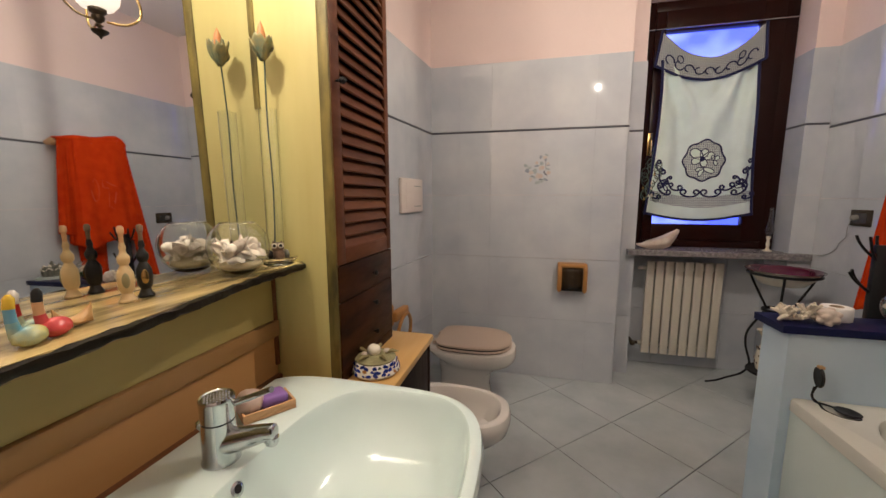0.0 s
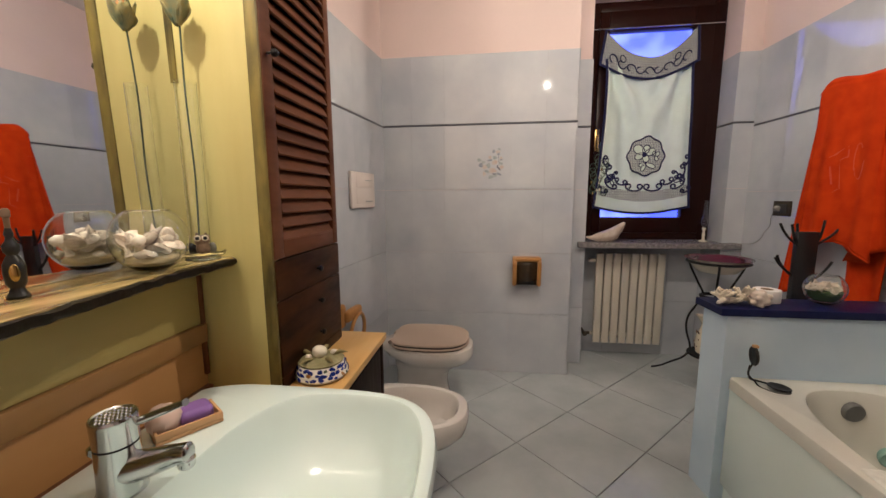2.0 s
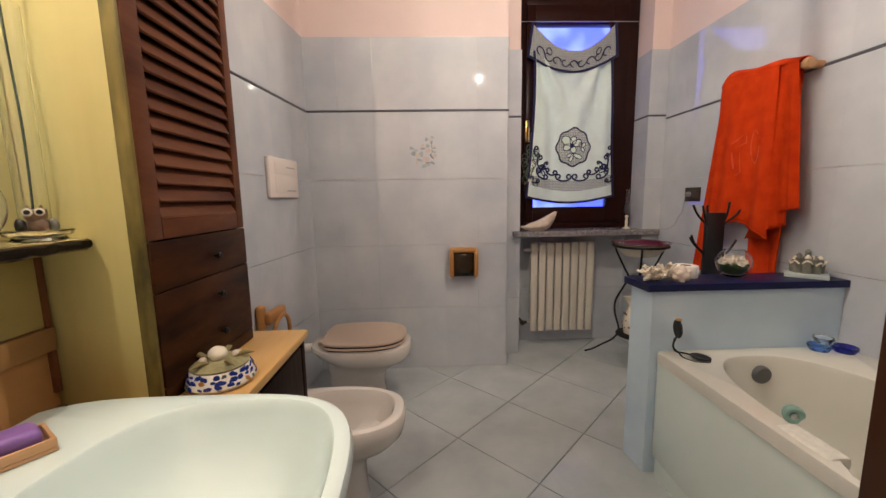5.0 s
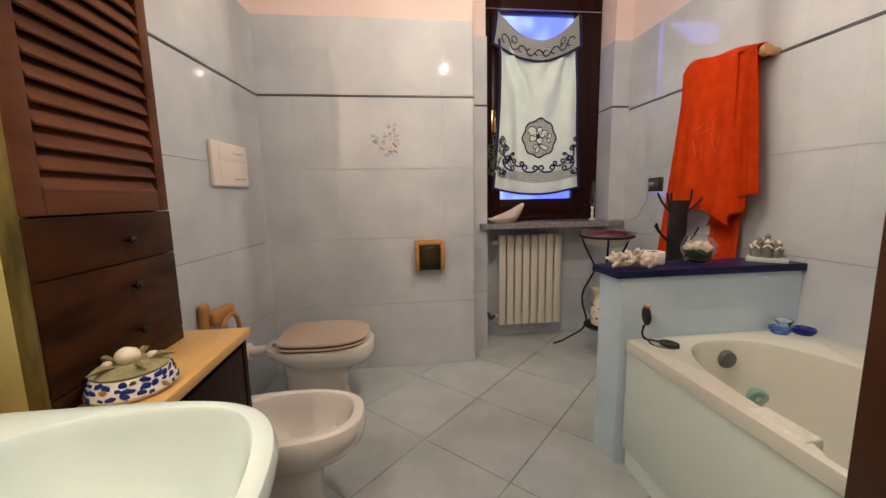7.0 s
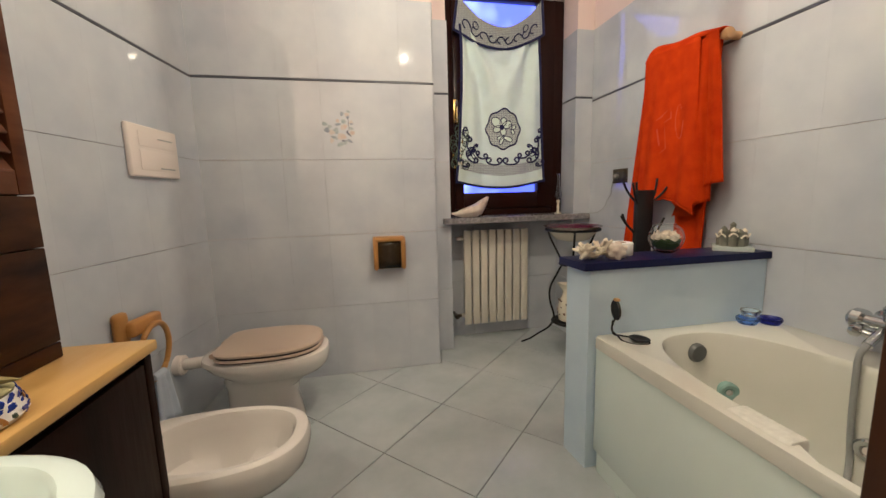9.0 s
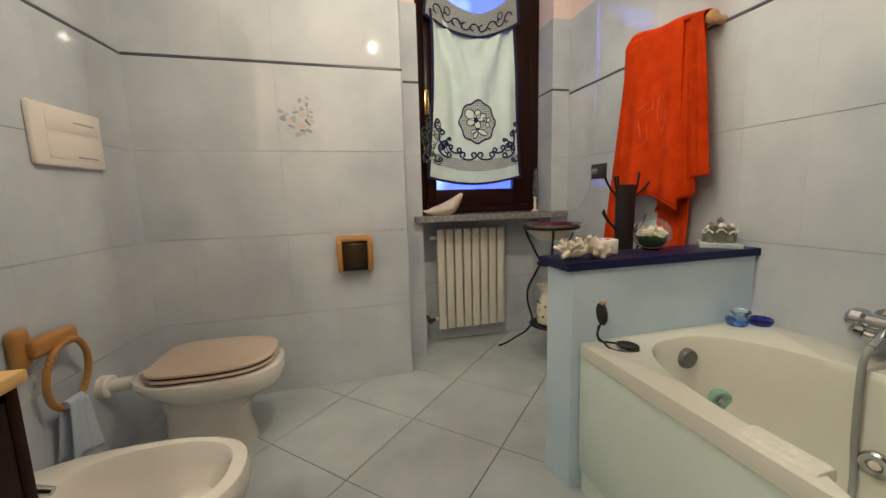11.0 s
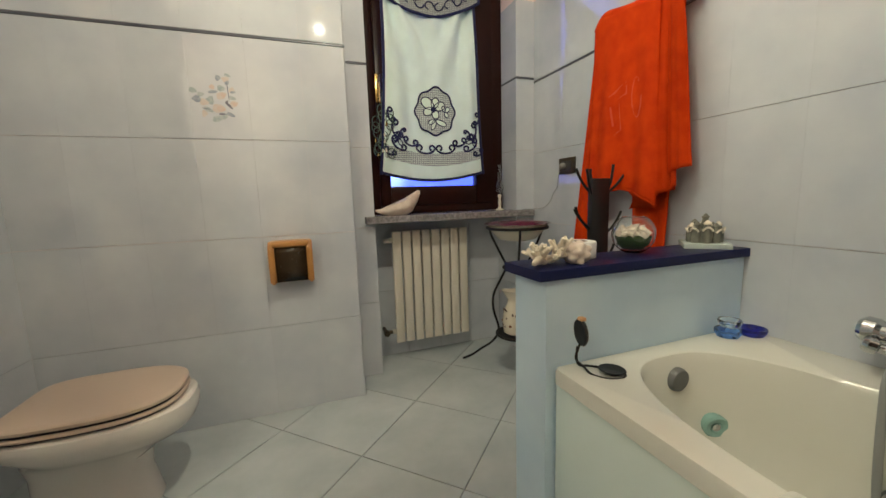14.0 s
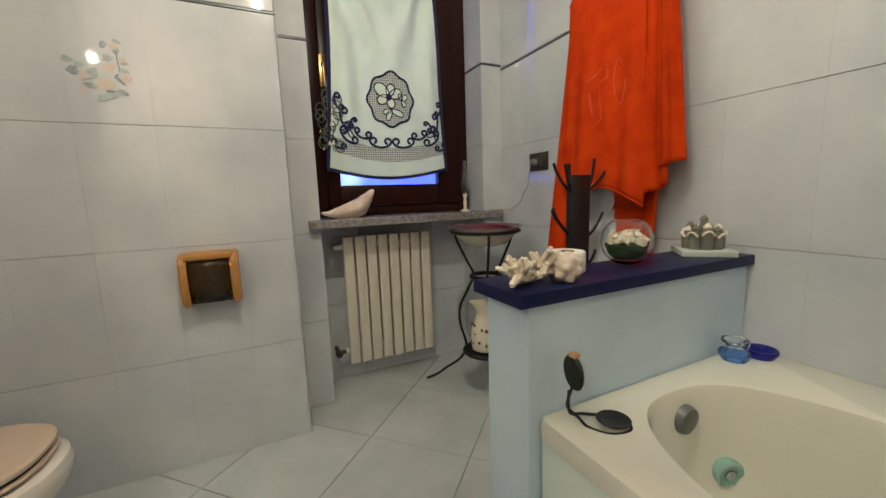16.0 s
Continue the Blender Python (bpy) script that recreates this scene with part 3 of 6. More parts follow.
def toilet(cy):
    t = thing("toilet", "white ceramic toilet with closed beige seat lid", "toilet")
    b = bmesh.new()
    loft(b, [oval(-0.09, cy, 0.178, 0.118, 0.0, 0.17), oval(-0.09, cy, 0.174, 0.114, 0.02, 0.165), oval(-0.10, cy, 0.165, 0.104, 0.12, 0.15), oval(-0.10, cy, 0.175, 0.108, 0.19, 0.15), oval(-0.08, cy, 0.215, 0.128, 0.235, 0.18),
             oval(-0.055, cy, 0.252, 0.156, 0.263, 0.185), oval(-0.05, cy, 0.268, 0.184, 0.288, 0.215), oval(-0.05, cy, 0.277, 0.198, 0.316, 0.265), oval(-0.05, cy, 0.278, 0.199, 0.342, 0.292), oval(-0.05, cy, 0.272, 0.194, 0.360, 0.288), oval(-0.05, cy, 0.258, 0.182, 0.367, 0.275)], True, True, True)
    part("bowl", b, M_SANIT, t)
    for nm, z0, z1, g in (("seat", 0.373, 0.388, 0.002), ("lid", 0.394, 0.413, 0.0)):
        b = bmesh.new()
        loft(b, [oval(-0.055, cy, 0.253 + g - i, 0.188 + g - i, z, 0.205 - i, 2.7, rear=6.0) for i, z in ((0.008, z0), (0.0, z0 + 0.004), (0.0, z1 - 0.006), (0.006, z1 - 0.001), (0.02, z1), (0.06, z1 + 0.001), (0.11, z1 + 0.0015), (0.155, z1 + 0.002), (0.172, z1 + 0.002))], True, True, True)
        part(nm, b, M_SEAT, t)
    # Black slabs fill the gaps under lid and seat as painted shade
    part("seat_gap_shade", prism([(p[0], p[1]) for p in oval(-0.055, cy, 0.246, 0.181, 0, 0.198, 2.7, rear=6.0)], 0.386, 0.396), M_BLACK, t)
    part("seat_gap_shade", prism([(p[0], p[1]) for p in oval(-0.055, cy, 0.243, 0.178, 0, 0.196, 2.7, rear=6.0)], 0.364, 0.376), M_BLACK, t)
    for s in (-0.075, 0.075):
        part("hinge", lathed([(0.012, -0.02), (0.012, 0.02)], 16, m=pose(-0.272, cy + s, 0.385, 90, 0, 0)), M_SEAT, t)
    part("flush_pipe", tubed([(LW - 0.045, cy, 0.322), (LW + 0.14, cy, 0.330)], 0.027, 20), M_SANIT, t)
    part("flange", lathed([(0.046, 0), (0.046, 0.03), (0.04, 0.036)], 24, m=pose(LW - 0.041, cy, 0.322, 0, 90, -5.8)), M_WPLASTIC, t, "white plastic pipe collar at the wall")
    return t


def bidet(cy):
    t = thing("bidet", "white ceramic bidet beside the toilet", "bidet")
    b = bmesh.new()
    loft(b, [oval(-0.10, cy, 0.190, 0.112, 0.0, 0.20), oval(-0.10, cy, 0.184, 0.106, 0.03, 0.19), oval(-0.10, cy, 0.180, 0.100, 0.16, 0.18), oval(-0.09, cy, 0.205, 0.115, 0.215, 0.20), oval(-0.06, cy, 0.255, 0.148, 0.258, 0.26), oval(-0.05, cy, 0.280, 0.170, 0.295, 0.29), oval(-0.05, cy, 0.291, 0.180, 0.335, 0.305),
             oval(-0.05, cy, 0.291, 0.180, 0.360, 0.308), oval(-0.05, cy, 0.284, 0.174, 0.376, 0.304), oval(-0.05, cy, 0.270, 0.162, 0.383, 0.296),
             oval(-0.010, cy, 0.210, 0.143, 0.380, 0.210), oval(-0.010, cy, 0.200, 0.134, 0.366, 0.200), oval(-0.010, cy, 0.194, 0.127, 0.33, 0.195), oval(-0.010, cy, 0.170, 0.110, 0.27, 0.17), oval(-0.010, cy, 0.10, 0.068, 0.235, 0.10)], True, True, True)
    part("bowl", b, M_SANIT, t)
    tap = part("tap", lathed([(0.022, 0), (0.021, 0.05), (0.017, 0.075), (0.006, 0.08)], 20, at=(-0.265, cy, 0.38)), M_CHROME, t)
    part("spout", tubed([(-0.255, cy, 0.405), (-0.20, cy, 0.408), (-0.165, cy, 0.398)], [0.013, 0.012, 0.010], 14), M_CHROME, tap)
    return t


toilet(2.652)
bidet(1.915)

# ---- radiator ----
rad = thing("radiator", "ivory enamelled column radiator in the window niche", "radiator")
RX0, RX1, RZ0, RZ1, RY = 1.112, 1.611, 0.125, 0.825, 3.36
w = (RX1 - RX0) / 8
for k in range(8):
    b = bmesh.new()
    x = RX0 + k * w
    box(b, x + 0.0045, RY, RZ0, x + w - 0.0045, RY + 0.018, RZ1, 0.006, 3)
    box(b, x + w / 2 - 0.012, RY + 0.016, RZ0 + 0.02, x + w / 2 + 0.012, RY + 0.085, RZ1 - 0.02, 0.004)
    part("section", b, M_RAD, rad)
for z in (RZ0 + 0.06, RZ1 - 0.06):
    part("manifold", tubed([(RX0 - 0.01, RY + 0.05, z), (RX1, RY + 0.05, z)], 0.016, 12), M_RAD, rad)
valve = part("valve", tubed([(RX0 - 0.012, RY + 0.05, RZ0 + 0.06), (RX0 - 0.05, RY + 0.05, RZ0 + 0.06), (RX0 - 0.05, NICHE_Y - T, RZ0 + 0.06)], 0.012, 12), M_BRONZE, rad, "dark metal radiator valve")
part("valve_cap", lathed([(0.018, 0), (0.018, 0.03), (0.012, 0.036)], 16, m=pose(RX0 - 0.05, RY + 0.05, RZ0 + 0.06, 90, 0, 0)), M_BRONZE, valve)
part("vent_valve", lathed([(0.014, 0), (0.014, 0.03), (0.008, 0.035)], 16, m=pose(RX0 - 0.008, RY + 0.05, RZ1 - 0.06, 0, -90, 0)), M_WPLASTIC, rad)
for x in (RX0 + 0.1, RX1 - 0.1):
    part("bracket", boxed(x - 0.008, RY + 0.08, RZ1 - 0.09, x + 0.008, NICHE_Y - T, RZ1 - 0.06), M_RAD, rad)

# ---- tall louvred cabinet ----
cab = thing("louvred_cabinet", "tall yellow painted cabinet with dark louvred door and drawers", "cabinet")
CX, CY0, CY1, CZ0, CZ1 = -0.200, 1.305, 1.688, 0.757, 2.50
for nm, b in (("side_panel", (MW + 0.001, CY0, CZ0, CX - 0.034, CY0 + 0.018, CZ1)),):
    part(nm, boxed(*b, 0.002), M_YELLOW, cab, "yellow painted panel")
part("edge_post", boxed(CX - 0.034, CY0 - 0.003, CZ0, CX - 0.004, CY0 + 0.02, CZ1, 0.004), M_OLIVE, cab, "distressed olive-green edge")
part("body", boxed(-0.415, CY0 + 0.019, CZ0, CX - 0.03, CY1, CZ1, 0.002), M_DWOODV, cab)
# Near-black sheet behind the slats puts the shade of their gaps into colour
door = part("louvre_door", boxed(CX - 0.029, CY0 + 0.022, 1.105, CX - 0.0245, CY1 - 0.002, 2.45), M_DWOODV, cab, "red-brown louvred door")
F0, F1, FD = CX - 0.028, CX, 0.044
for b in ((F0, CY0 + 0.004, 1.098, F1, CY0 + 0.004 + FD, 2.45), (F0, CY1 - 0.034, 1.098, F1, CY1, 2.45), (F0, CY0 + 0.004 + FD, 1.098, F1, CY1 - 0.034, 1.146), (F0, CY0 + 0.004 + FD, 2.40, F1, CY1 - 0.034, 2.45)):
    part("door_frame", boxed(*b, 0.003), M_LWOOD, door)
z = 1.158
while z < 2.40:
    b = boxed(-0.0228, CY0 + 0.050, -0.0035, 0.0228, CY1 - 0.036, 0.0035, 0.002, 1)
    b.transform(pose(CX - 0.0125, 0, z, 0, 61, 0))
    part("slat", b, M_LWOOD, door)
    z += 0.0365
part("knob", lathed([(0.005, 0), (0.005, 0.012), (0.013, 0.016), (0.015, 0.026), (0.009, 0.033), (0.0, 0.034)], 18, m=pose(CX, CY0 + 0.026, 1.585, 0, 90, 0) @ Matrix.Diagonal((0.62, 0.62, 0.85, 1))), M_IRON, door, "dark turned knob")
for zb, zt, knobs in ((0.992, 1.0955, (0.046,)), (0.792, 0.990, (0.046, 0.147))):
    d = part("drawer", boxed(CX - 0.03, CY0 + 0.004, zb, CX + 0.001, CY1, zt, 0.003), M_DWOOD, cab, "dark walnut drawer front")
    for kz in knobs:
        part("knob", lathed([(0.005, 0), (0.005, 0.010), (0.011, 0.014), (0.012, 0.022), (0.007, 0.027), (0.0, 0.028)], 16, m=pose(CX + 0.001, 1.525, zb + kz, 0, 90, 0) @ Matrix.Diagonal((0.75, 0.75, 0.65, 1))), M_IRON, d)
part("plinth", boxed(CX - 0.03, CY0 + 0.004, CZ0, CX, CY1, 0.790, 0.002), M_DWOOD, cab)

# ---- low cabinet with pine top ----
low = thing("low_cabinet", "low dark wooden cabinet with varnished pine top", "cabinet")
part("top", boxed(MW, 1.255, 0.730, -0.055, 1.755, 0.756, 0.006), M_PINE, low, "varnished pine board")
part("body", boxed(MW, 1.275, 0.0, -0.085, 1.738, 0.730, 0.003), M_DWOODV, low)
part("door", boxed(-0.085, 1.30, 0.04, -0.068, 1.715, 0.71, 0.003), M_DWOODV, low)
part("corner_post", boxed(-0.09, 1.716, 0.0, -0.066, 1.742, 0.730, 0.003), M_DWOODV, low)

# ---- mirror wall unit ----
back = thing("wall_panel", "ochre and orange painted boards below the shelf", "wall panel")
PX = -0.402
part("upper_board", boxed(MW + 0.002, SW, 0.936, PX, CY0 - 0.004, 1.088, 0.002), M_OCHRE, back)
part("strip", boxed(PX - 0.02, SW, 0.888, PX + 0.010, CY0 - 0.004, 0.935, 0.004), M_STRIP, back, "brown-orange wooden strip")
part("lower_board", boxed(MW + 0.002, SW, 0.60, PX - 0.003, CY0 - 0.004, 0.887, 0.002), M_ORANGE, back, "orange stained board")
part("bottom_trim", boxed(PX - 0.02, SW, 0.742, PX + 0.012, CY0 - 0.004, 0.772, 0.005), M_RWOOD, back, "red-brown wooden trim")
part("end_trim", boxed(PX - 0.01, CY0 - 0.016, 0.80, PX + 0.006, CY0 - 0.004, 1.088, 0.003), M_RWOOD, back)
SHELF_Z = 1.108
shelf = thing("shelf", "antiqued wooden shelf with dark rough edge below the mirror", "shelf")
rng = random.Random(4)
yy = [SW + (CY0 - 0.002 - SW) * k / 60 for k in range(61)]
front = [(-0.284 + 0.105 * math.tanh(1.86 * max(0.0, 1.12 - y) ** 1.2) + 0.003 * math.sin(9 * y) + rng.uniform(-0.0025, 0.0025), y) for y in yy]
front[-1] = (front[-1][0] - 0.02, front[-1][1])
part("board", prism([(MW + 0.02, yy[-1]), (MW + 0.02, yy[0])] + [(x - 0.006, y) for x, y in front], SHELF_Z - 0.020, SHELF_Z, 0.002), M_SHELF, shelf)
b = bmesh.new()
loft(b, [[(x + dx, y, SHELF_Z + dz + rng.uniform(-0.002, 0.002)) for dx, dz in ((-0.0055, -0.0005), (0.002, -0.003), (0.0035, -0.009), (0.001, -0.016), (-0.012, -0.0215), (-0.014, -0.019))] for x, y in front], True, True, True)
part("edge", b, M_SEDGE, shelf, "dark rough-hewn front edge")
mir = thing("mirror", "large wall mirror with distressed olive frame edge", "mirror")
def leaning(x0, x1, ya, yb, za, zb, lean=0.014):
    b = boxed(x0, ya, za, x1, yb, zb, 0.0)
    for v in b.verts:
        v.co.x += (v.co.y - yb) * 0.012 - (v.co.z - za) * lean
    return b


MX = -0.415
part("glass", leaning(MX - 0.006, MX, SW + 0.002, CY0 - 0.004, SHELF_Z + 0.001, 2.42), M_MIRROR, mir, smooth=False)
part("frame", leaning(MX - 0.006, MX + 0.003, CY0 - 0.0038, CY0 - 0.0005, 1.52, 2.42), M_OLIVE, mir, "distressed olive frame edge")

# ---- open door leaf ----
door_1 = tagged(thing("door_1", "dark wooden door standing open with brass handle", "door"), kind="structure")
hinge, edge = Vector((1.345, 0.275)), Vector((1.052, 1.10))
d = (edge - hinge).normalized()
ang = math.degrees(math.atan2(d.y, d.x))
L = (edge - hinge).length
dm = pose(hinge.x, hinge.y, 0, 0, 0, ang)
b = boxed(0, -0.044, 0.01, L, 0, 2.06, 0.003)
b.transform(dm)
part("leaf", b, mat("red_brown_door_wood", (0.075, 0.030, 0.014), 0.35, scale=8, fine=60, color2=(0.040, 0.014, 0.007), stretch=(1, 1, 0.14), bump=0.1), door_1)
b = boxed(L - 0.075, 0, 0.76, L - 0.035, 0.006, 0.98, 0.003)
b.transform(dm)
hnd = part("handle_plate", b, M_BRASS, door_1, "brass handle plate")
b = tubed([dm @ Vector(p) for p in spline([(L - 0.055, 0.004, 0.885), (L - 0.055, 0.055, 0.885), (L - 0.07, 0.068, 0.885), (L - 0.16, 0.068, 0.88)])], [0.009] * 24 + [0.010], 12)
part("lever", b, M_BRASS, hnd)

# ---- curtain towel on the window ----
curtain = thing("towel_curtain", "white towel curtain with navy floral embroidery, hung on the window rod", "curtain")
CURT_Y = WIN_Y - 0.046


def cloth_span(v):
    """The curtain's two side edges at a height, drawn in a little below the flap."""
    return 1.100 + 0.014 * math.sin(math.pi * v) - 0.038 * v * v, 1.702 - 0.012 * math.exp(-((v - 0.20) / 0.13) ** 2) + 0.048 * v * v


def cloth_ends(u):
    return 2.392 - 0.200 * math.sin(math.pi * u) ** 0.85, 1.162 - 0.048 * math.sin(math.pi * u)


def cloth_point(u, v, off=0.0):
    xl, xr = cloth_span(v)
    zt, zb = cloth_ends(u)
    fold = 0.017 * math.sin(11 * u + 1.5 * v) * (0.35 + 0.65 * abs(2 * u - 1)) + 0.006 * math.sin(27 * u - 4 * v) * (1 - 0.6 * v)
    sag = 0.012 * math.sin(math.pi * u) * (1 - v)
    for cu in (-0.05, 1.05):        # pleats that run down from the two hung corners
        ang = math.atan2(abs(u - cu) * 0.62, v * 1.2 + 0.08)
        fold += 0.040 * math.sin(15 * ang) * max(0.0, 1 - abs(u - cu) * 1.4) * min(1.0, 1.6 * (1.12 - v)) * min(1.0, max(0.0, (v - 0.06) / 0.16))
    fold += 0.015 * math.sin(36 * u + 1.2 * math.sin(3 * v)) * min(1.0, v * 3) * (0.12 + 0.88 * (2 * u - 1) ** 2) * (1.1 - 0.6 * v)
    return Vector((xl + (xr - xl) * u, CURT_Y - fold - sag - off, zt + (zb - zt) * v))


def cloth_at(x, z, off=0.004):
    u = v = 0.5
    for _ in range(8):
        xl, xr = cloth_span(v)
        u = min(1, max(0, (x - xl) / (xr - xl)))
        zt, zb = cloth_ends(u)
        v = min(1, max(0, (z - zt) / (zb - zt)))
    return cloth_point(u, v, off)


def sheet(fn, nu, nv, name, material, parent, label="", thick=0.0):
    b = bmesh.new()
    loft(b, [[fn(i / nu, j / nv) for i in range(nu + 1)] for j in range(nv + 1)], False)
    ob = part(name, b, material, parent, label)
    if thick:
        md = ob.modifiers.new("thickness", "SOLIDIFY")
        md.thickness, md.offset = thick, 0.0
    return ob


sheet(lambda u, v: cloth_point(0.012 + 0.976 * u, 0.992 * v), 64, 60, "cloth", M_CLOTH, curtain, thick=0.002)


def flap_point(u, v, off=0.0):
    p = cloth_point(u, 0.0)
    low = 2.165 - 0.110 * math.sin(math.pi * u)
    dx = (0.024 * (2 * u - 1) - 0.008) * v
    return Vector((p.x + dx, CURT_Y - 0.022 - 0.02 * math.sin(math.pi * u) * (1 - v) - 0.004 * math.sin(19 * u) - off, p.z + (low - p.z) * v))


sheet(lambda u, v: flap_point(0.01 + 0.98 * u, v * 0.97), 48, 14, "folded_flap", M_FLAP, curtain, "grey hatched folded top flap", 0.002)
for nm, fn in (("hem", lambda s: flap_point(s, 0.985, 0.003)), ("hem", lambda s: flap_point(0.004, s, 0.003)), ("hem", lambda s: flap_point(0.996, s, 0.003)),
               ("hem", lambda s: cloth_point(0.012, 0.15 + 0.85 * s, 0.002)), ("hem", lambda s: cloth_point(0.988, 0.15 + 0.85 * s, 0.002)), ("hem", lambda s: cloth_point(s, 0.99, 0.002))):
    b = bmesh.new()
    tube(b, [fn(k / 40) for k in range(41)], 0.0085, 8)
    part(nm, b, M_NAVYC, curtain, "navy hem")
sheet(lambda u, v: cloth_at(1.10 + 0.64 * u, 1.335 - 0.05 * math.sin(math.pi * u) - 0.075 * v, 0.003), 40, 4, "hatched_band", M_HATCH, curtain, "grey hatched band")
MCX, MCZ = 1.424, 1.532
b = bmesh.new()
ring = [(1 + 0.05 * math.cos(8 * a)) for a in [2 * math.pi * k / 48 for k in range(48)]]
rings_ = [[cloth_at(MCX + 0.118 * s * ring[k] * math.cos(2 * math.pi * k / 48), MCZ + 0.130 * s * ring[k] * math.sin(2 * math.pi * k / 48), 0.003) for k in range(48)] for s in (1.0, 0.6, 0.2)]
loft(b, rings_, True, False, True)
part("medallion_ground", b, M_HATCH, curtain, "hatched medallion ground")


def stitch(name, pts, r=0.0042):
    part(name, tubed([cloth_at(x, z, 0.005) for x, z in pts], r, 6), M_NAVYC, curtain)


stitch("embroidery", [(MCX + 0.12 * (1 + 0.05 * math.cos(8 * a)) * math.cos(a), MCZ + 0.132 * (1 + 0.05 * math.cos(8 * a)) * math.sin(a)) for a in [2 * math.pi * k / 64 for k in range(65)]], 0.0052)


def petal(cx, cz, ang, ln, wd, r=0.0032, fill=None):
    pts = []
    for k in range(17):
        t = 2 * math.pi * k / 16
        a, c = ln * (0.5 - 0.5 * math.cos(t)), wd * math.sin(t) * (0.6 + 0.4 * math.sin(t / 2))
        pts.append((cx + a * math.cos(ang) - c * math.sin(ang), cz + a * math.sin(ang) + c * math.cos(ang)))
    stitch("embroidery", pts, r)
    if fill:
        b_ = bmesh.new()
        b_.faces.new([b_.verts.new(cloth_at(x, z, 0.0062)) for x, z in pts[:-1]])
        part("embroidery_fill", b_, fill, curtain)


for k, (ang, ln, wd) in enumerate(((20, 0.062, 0.022), (75, 0.052, 0.02), (140, 0.075, 0.026), (205, 0.055, 0.02), (290, 0.05, 0.018))):
    petal(MCX - 0.012, MCZ + 0.016, radians(ang), ln * 1.2, wd * 1.25, 0.0034, M_CLOTH)
for ang, ln, wd, ox, oz in ((250, 0.055, 0.012, 0.0, -0.045), (335, 0.062, 0.014, 0.0, -0.05), (200, 0.04, 0.011, 0.0, -0.05), (40, 0.035, 0.012, 0.058, 0.0), (110, 0.03, 0.011, 0.058, 0.0), (300, 0.03, 0.011, 0.06, -0.002)):
    petal(MCX + ox, MCZ + oz, radians(ang), ln * 1.15, wd * 1.2, 0.003, M_CLOTH)
b = bmesh.new()
b.faces.new([b.verts.new(cloth_at(MCX - 0.012 + 0.015 * math.cos(2 * math.pi * k / 14), MCZ + 0.012 + 0.018 * math.sin(2 * math.pi * k / 14), 0.0075)) for k in range(14)])
part("embroidery_fill", b, M_NAVYC, curtain)


def scroll(cx, cz, ang, size, r=0.0058):
    """A wide open C whose ends curl inwards."""
    arc = [(size * math.sin(t), -0.62 * size * math.cos(t)) for t in [-1.45 + 2.9 * k / 20 for k in range(21)]]

    def curl(end, sgn):
        c, out = 0.34 * size, []
        for k in range(1, 15):
            a = k / 14 * 4.6
            rr = c * (1 - 0.45 * k / 14)
            out.append((end[0] - sgn * (c - rr * math.cos(a)), end[1] + rr * math.sin(a)))
        return out
    pts = list(reversed(curl(arc[0], -1))) + arc + curl(arc[-1], 1)
    stitch("embroidery", [(cx + x * math.cos(ang) - z * math.sin(ang), cz + x * math.sin(ang) + z * math.cos(ang)) for x, z in pts], r)


for sx in (-1, 1):
    for dx, cz, ang, size in ((0.062, 1.322, 2, 0.052), (0.155, 1.362, 16, 0.042), (0.228, 1.345, 42, 0.048), (0.240, 1.425, 78, 0.044), (0.285, 1.300, 25, 0.034), (0.270, 1.500, 72, 0.036), (0.205, 1.400, 120, 0.026)):
        scroll(MCX - 0.005 + sx * dx, cz, radians(ang) * sx, size * 1.12)
    for ang in (60, 120, 200, 300):
        petal(MCX + sx * 0.240, 1.365, radians(ang), 0.042, 0.012, 0.0034)


def flap_stitch(pts, r=0.004):
    part("embroidery", tubed([flap_point(u, v, 0.006) for u, v in pts], r, 6), M_NAVYC, curtain)


for k in range(9):
    uc, sgn = 0.12 + 0.76 * k / 8, (1 if k % 2 else -1)
    flap_stitch([(uc + 0.045 * math.cos(a) * (1 - 0.05 * a), 0.62 + 0.17 * sgn * math.sin(a) * (1 - 0.06 * a)) for a in [4.6 * j / 20 for j in range(21)]])
    if k in (1, 7):
        flap_stitch([(uc + 0.03 * math.sin(a), 0.40 + 0.13 * math.cos(a)) for a in [2 * math.pi * j / 16 for j in range(17)]], 0.003)

# ---- trinket garland on the window handle ----
gar = thing("garland", "green wire garland of beads and little bells on the window handle", "decoration")
rg = random.Random(11)
M_GREENW = mat("grey_green_wire", (0.085, 0.125, 0.095), 0.5)
for k in range(16):
    cx, cz = 1.088 + rg.uniform(-0.045, 0.05), 1.52 - 0.016 * k
    part("loop", tubed([(cx + 0.022 * math.cos(a), 3.348 + rg.uniform(-0.004, 0.004), cz + 0.03 * math.sin(a)) for a in [2 * math.pi * j / 14 for j in range(15)]], 0.0030, 6), M_GREENW, gar)
for k in range(8):
    cx, cz = 1.08 + rg.uniform(-0.035, 0.05), 1.30 + rg.uniform(-0.04, 0.15)
    part("bead", lathed([(0.001, 0.012), (0.004, 0.008), (0.007, -0.006), (0.003, -0.009)], 10, at=(cx, 3.344, cz)), M_CREAM if k % 3 else M_BRASS, gar)
part("cord", tubed(spline([(1.106, 3.376, 1.64), (1.095, 3.355, 1.58), (1.088, 3.348, 1.50), (1.09, 3.348, 1.28)]), 0.002, 6), M_GREENW, gar)

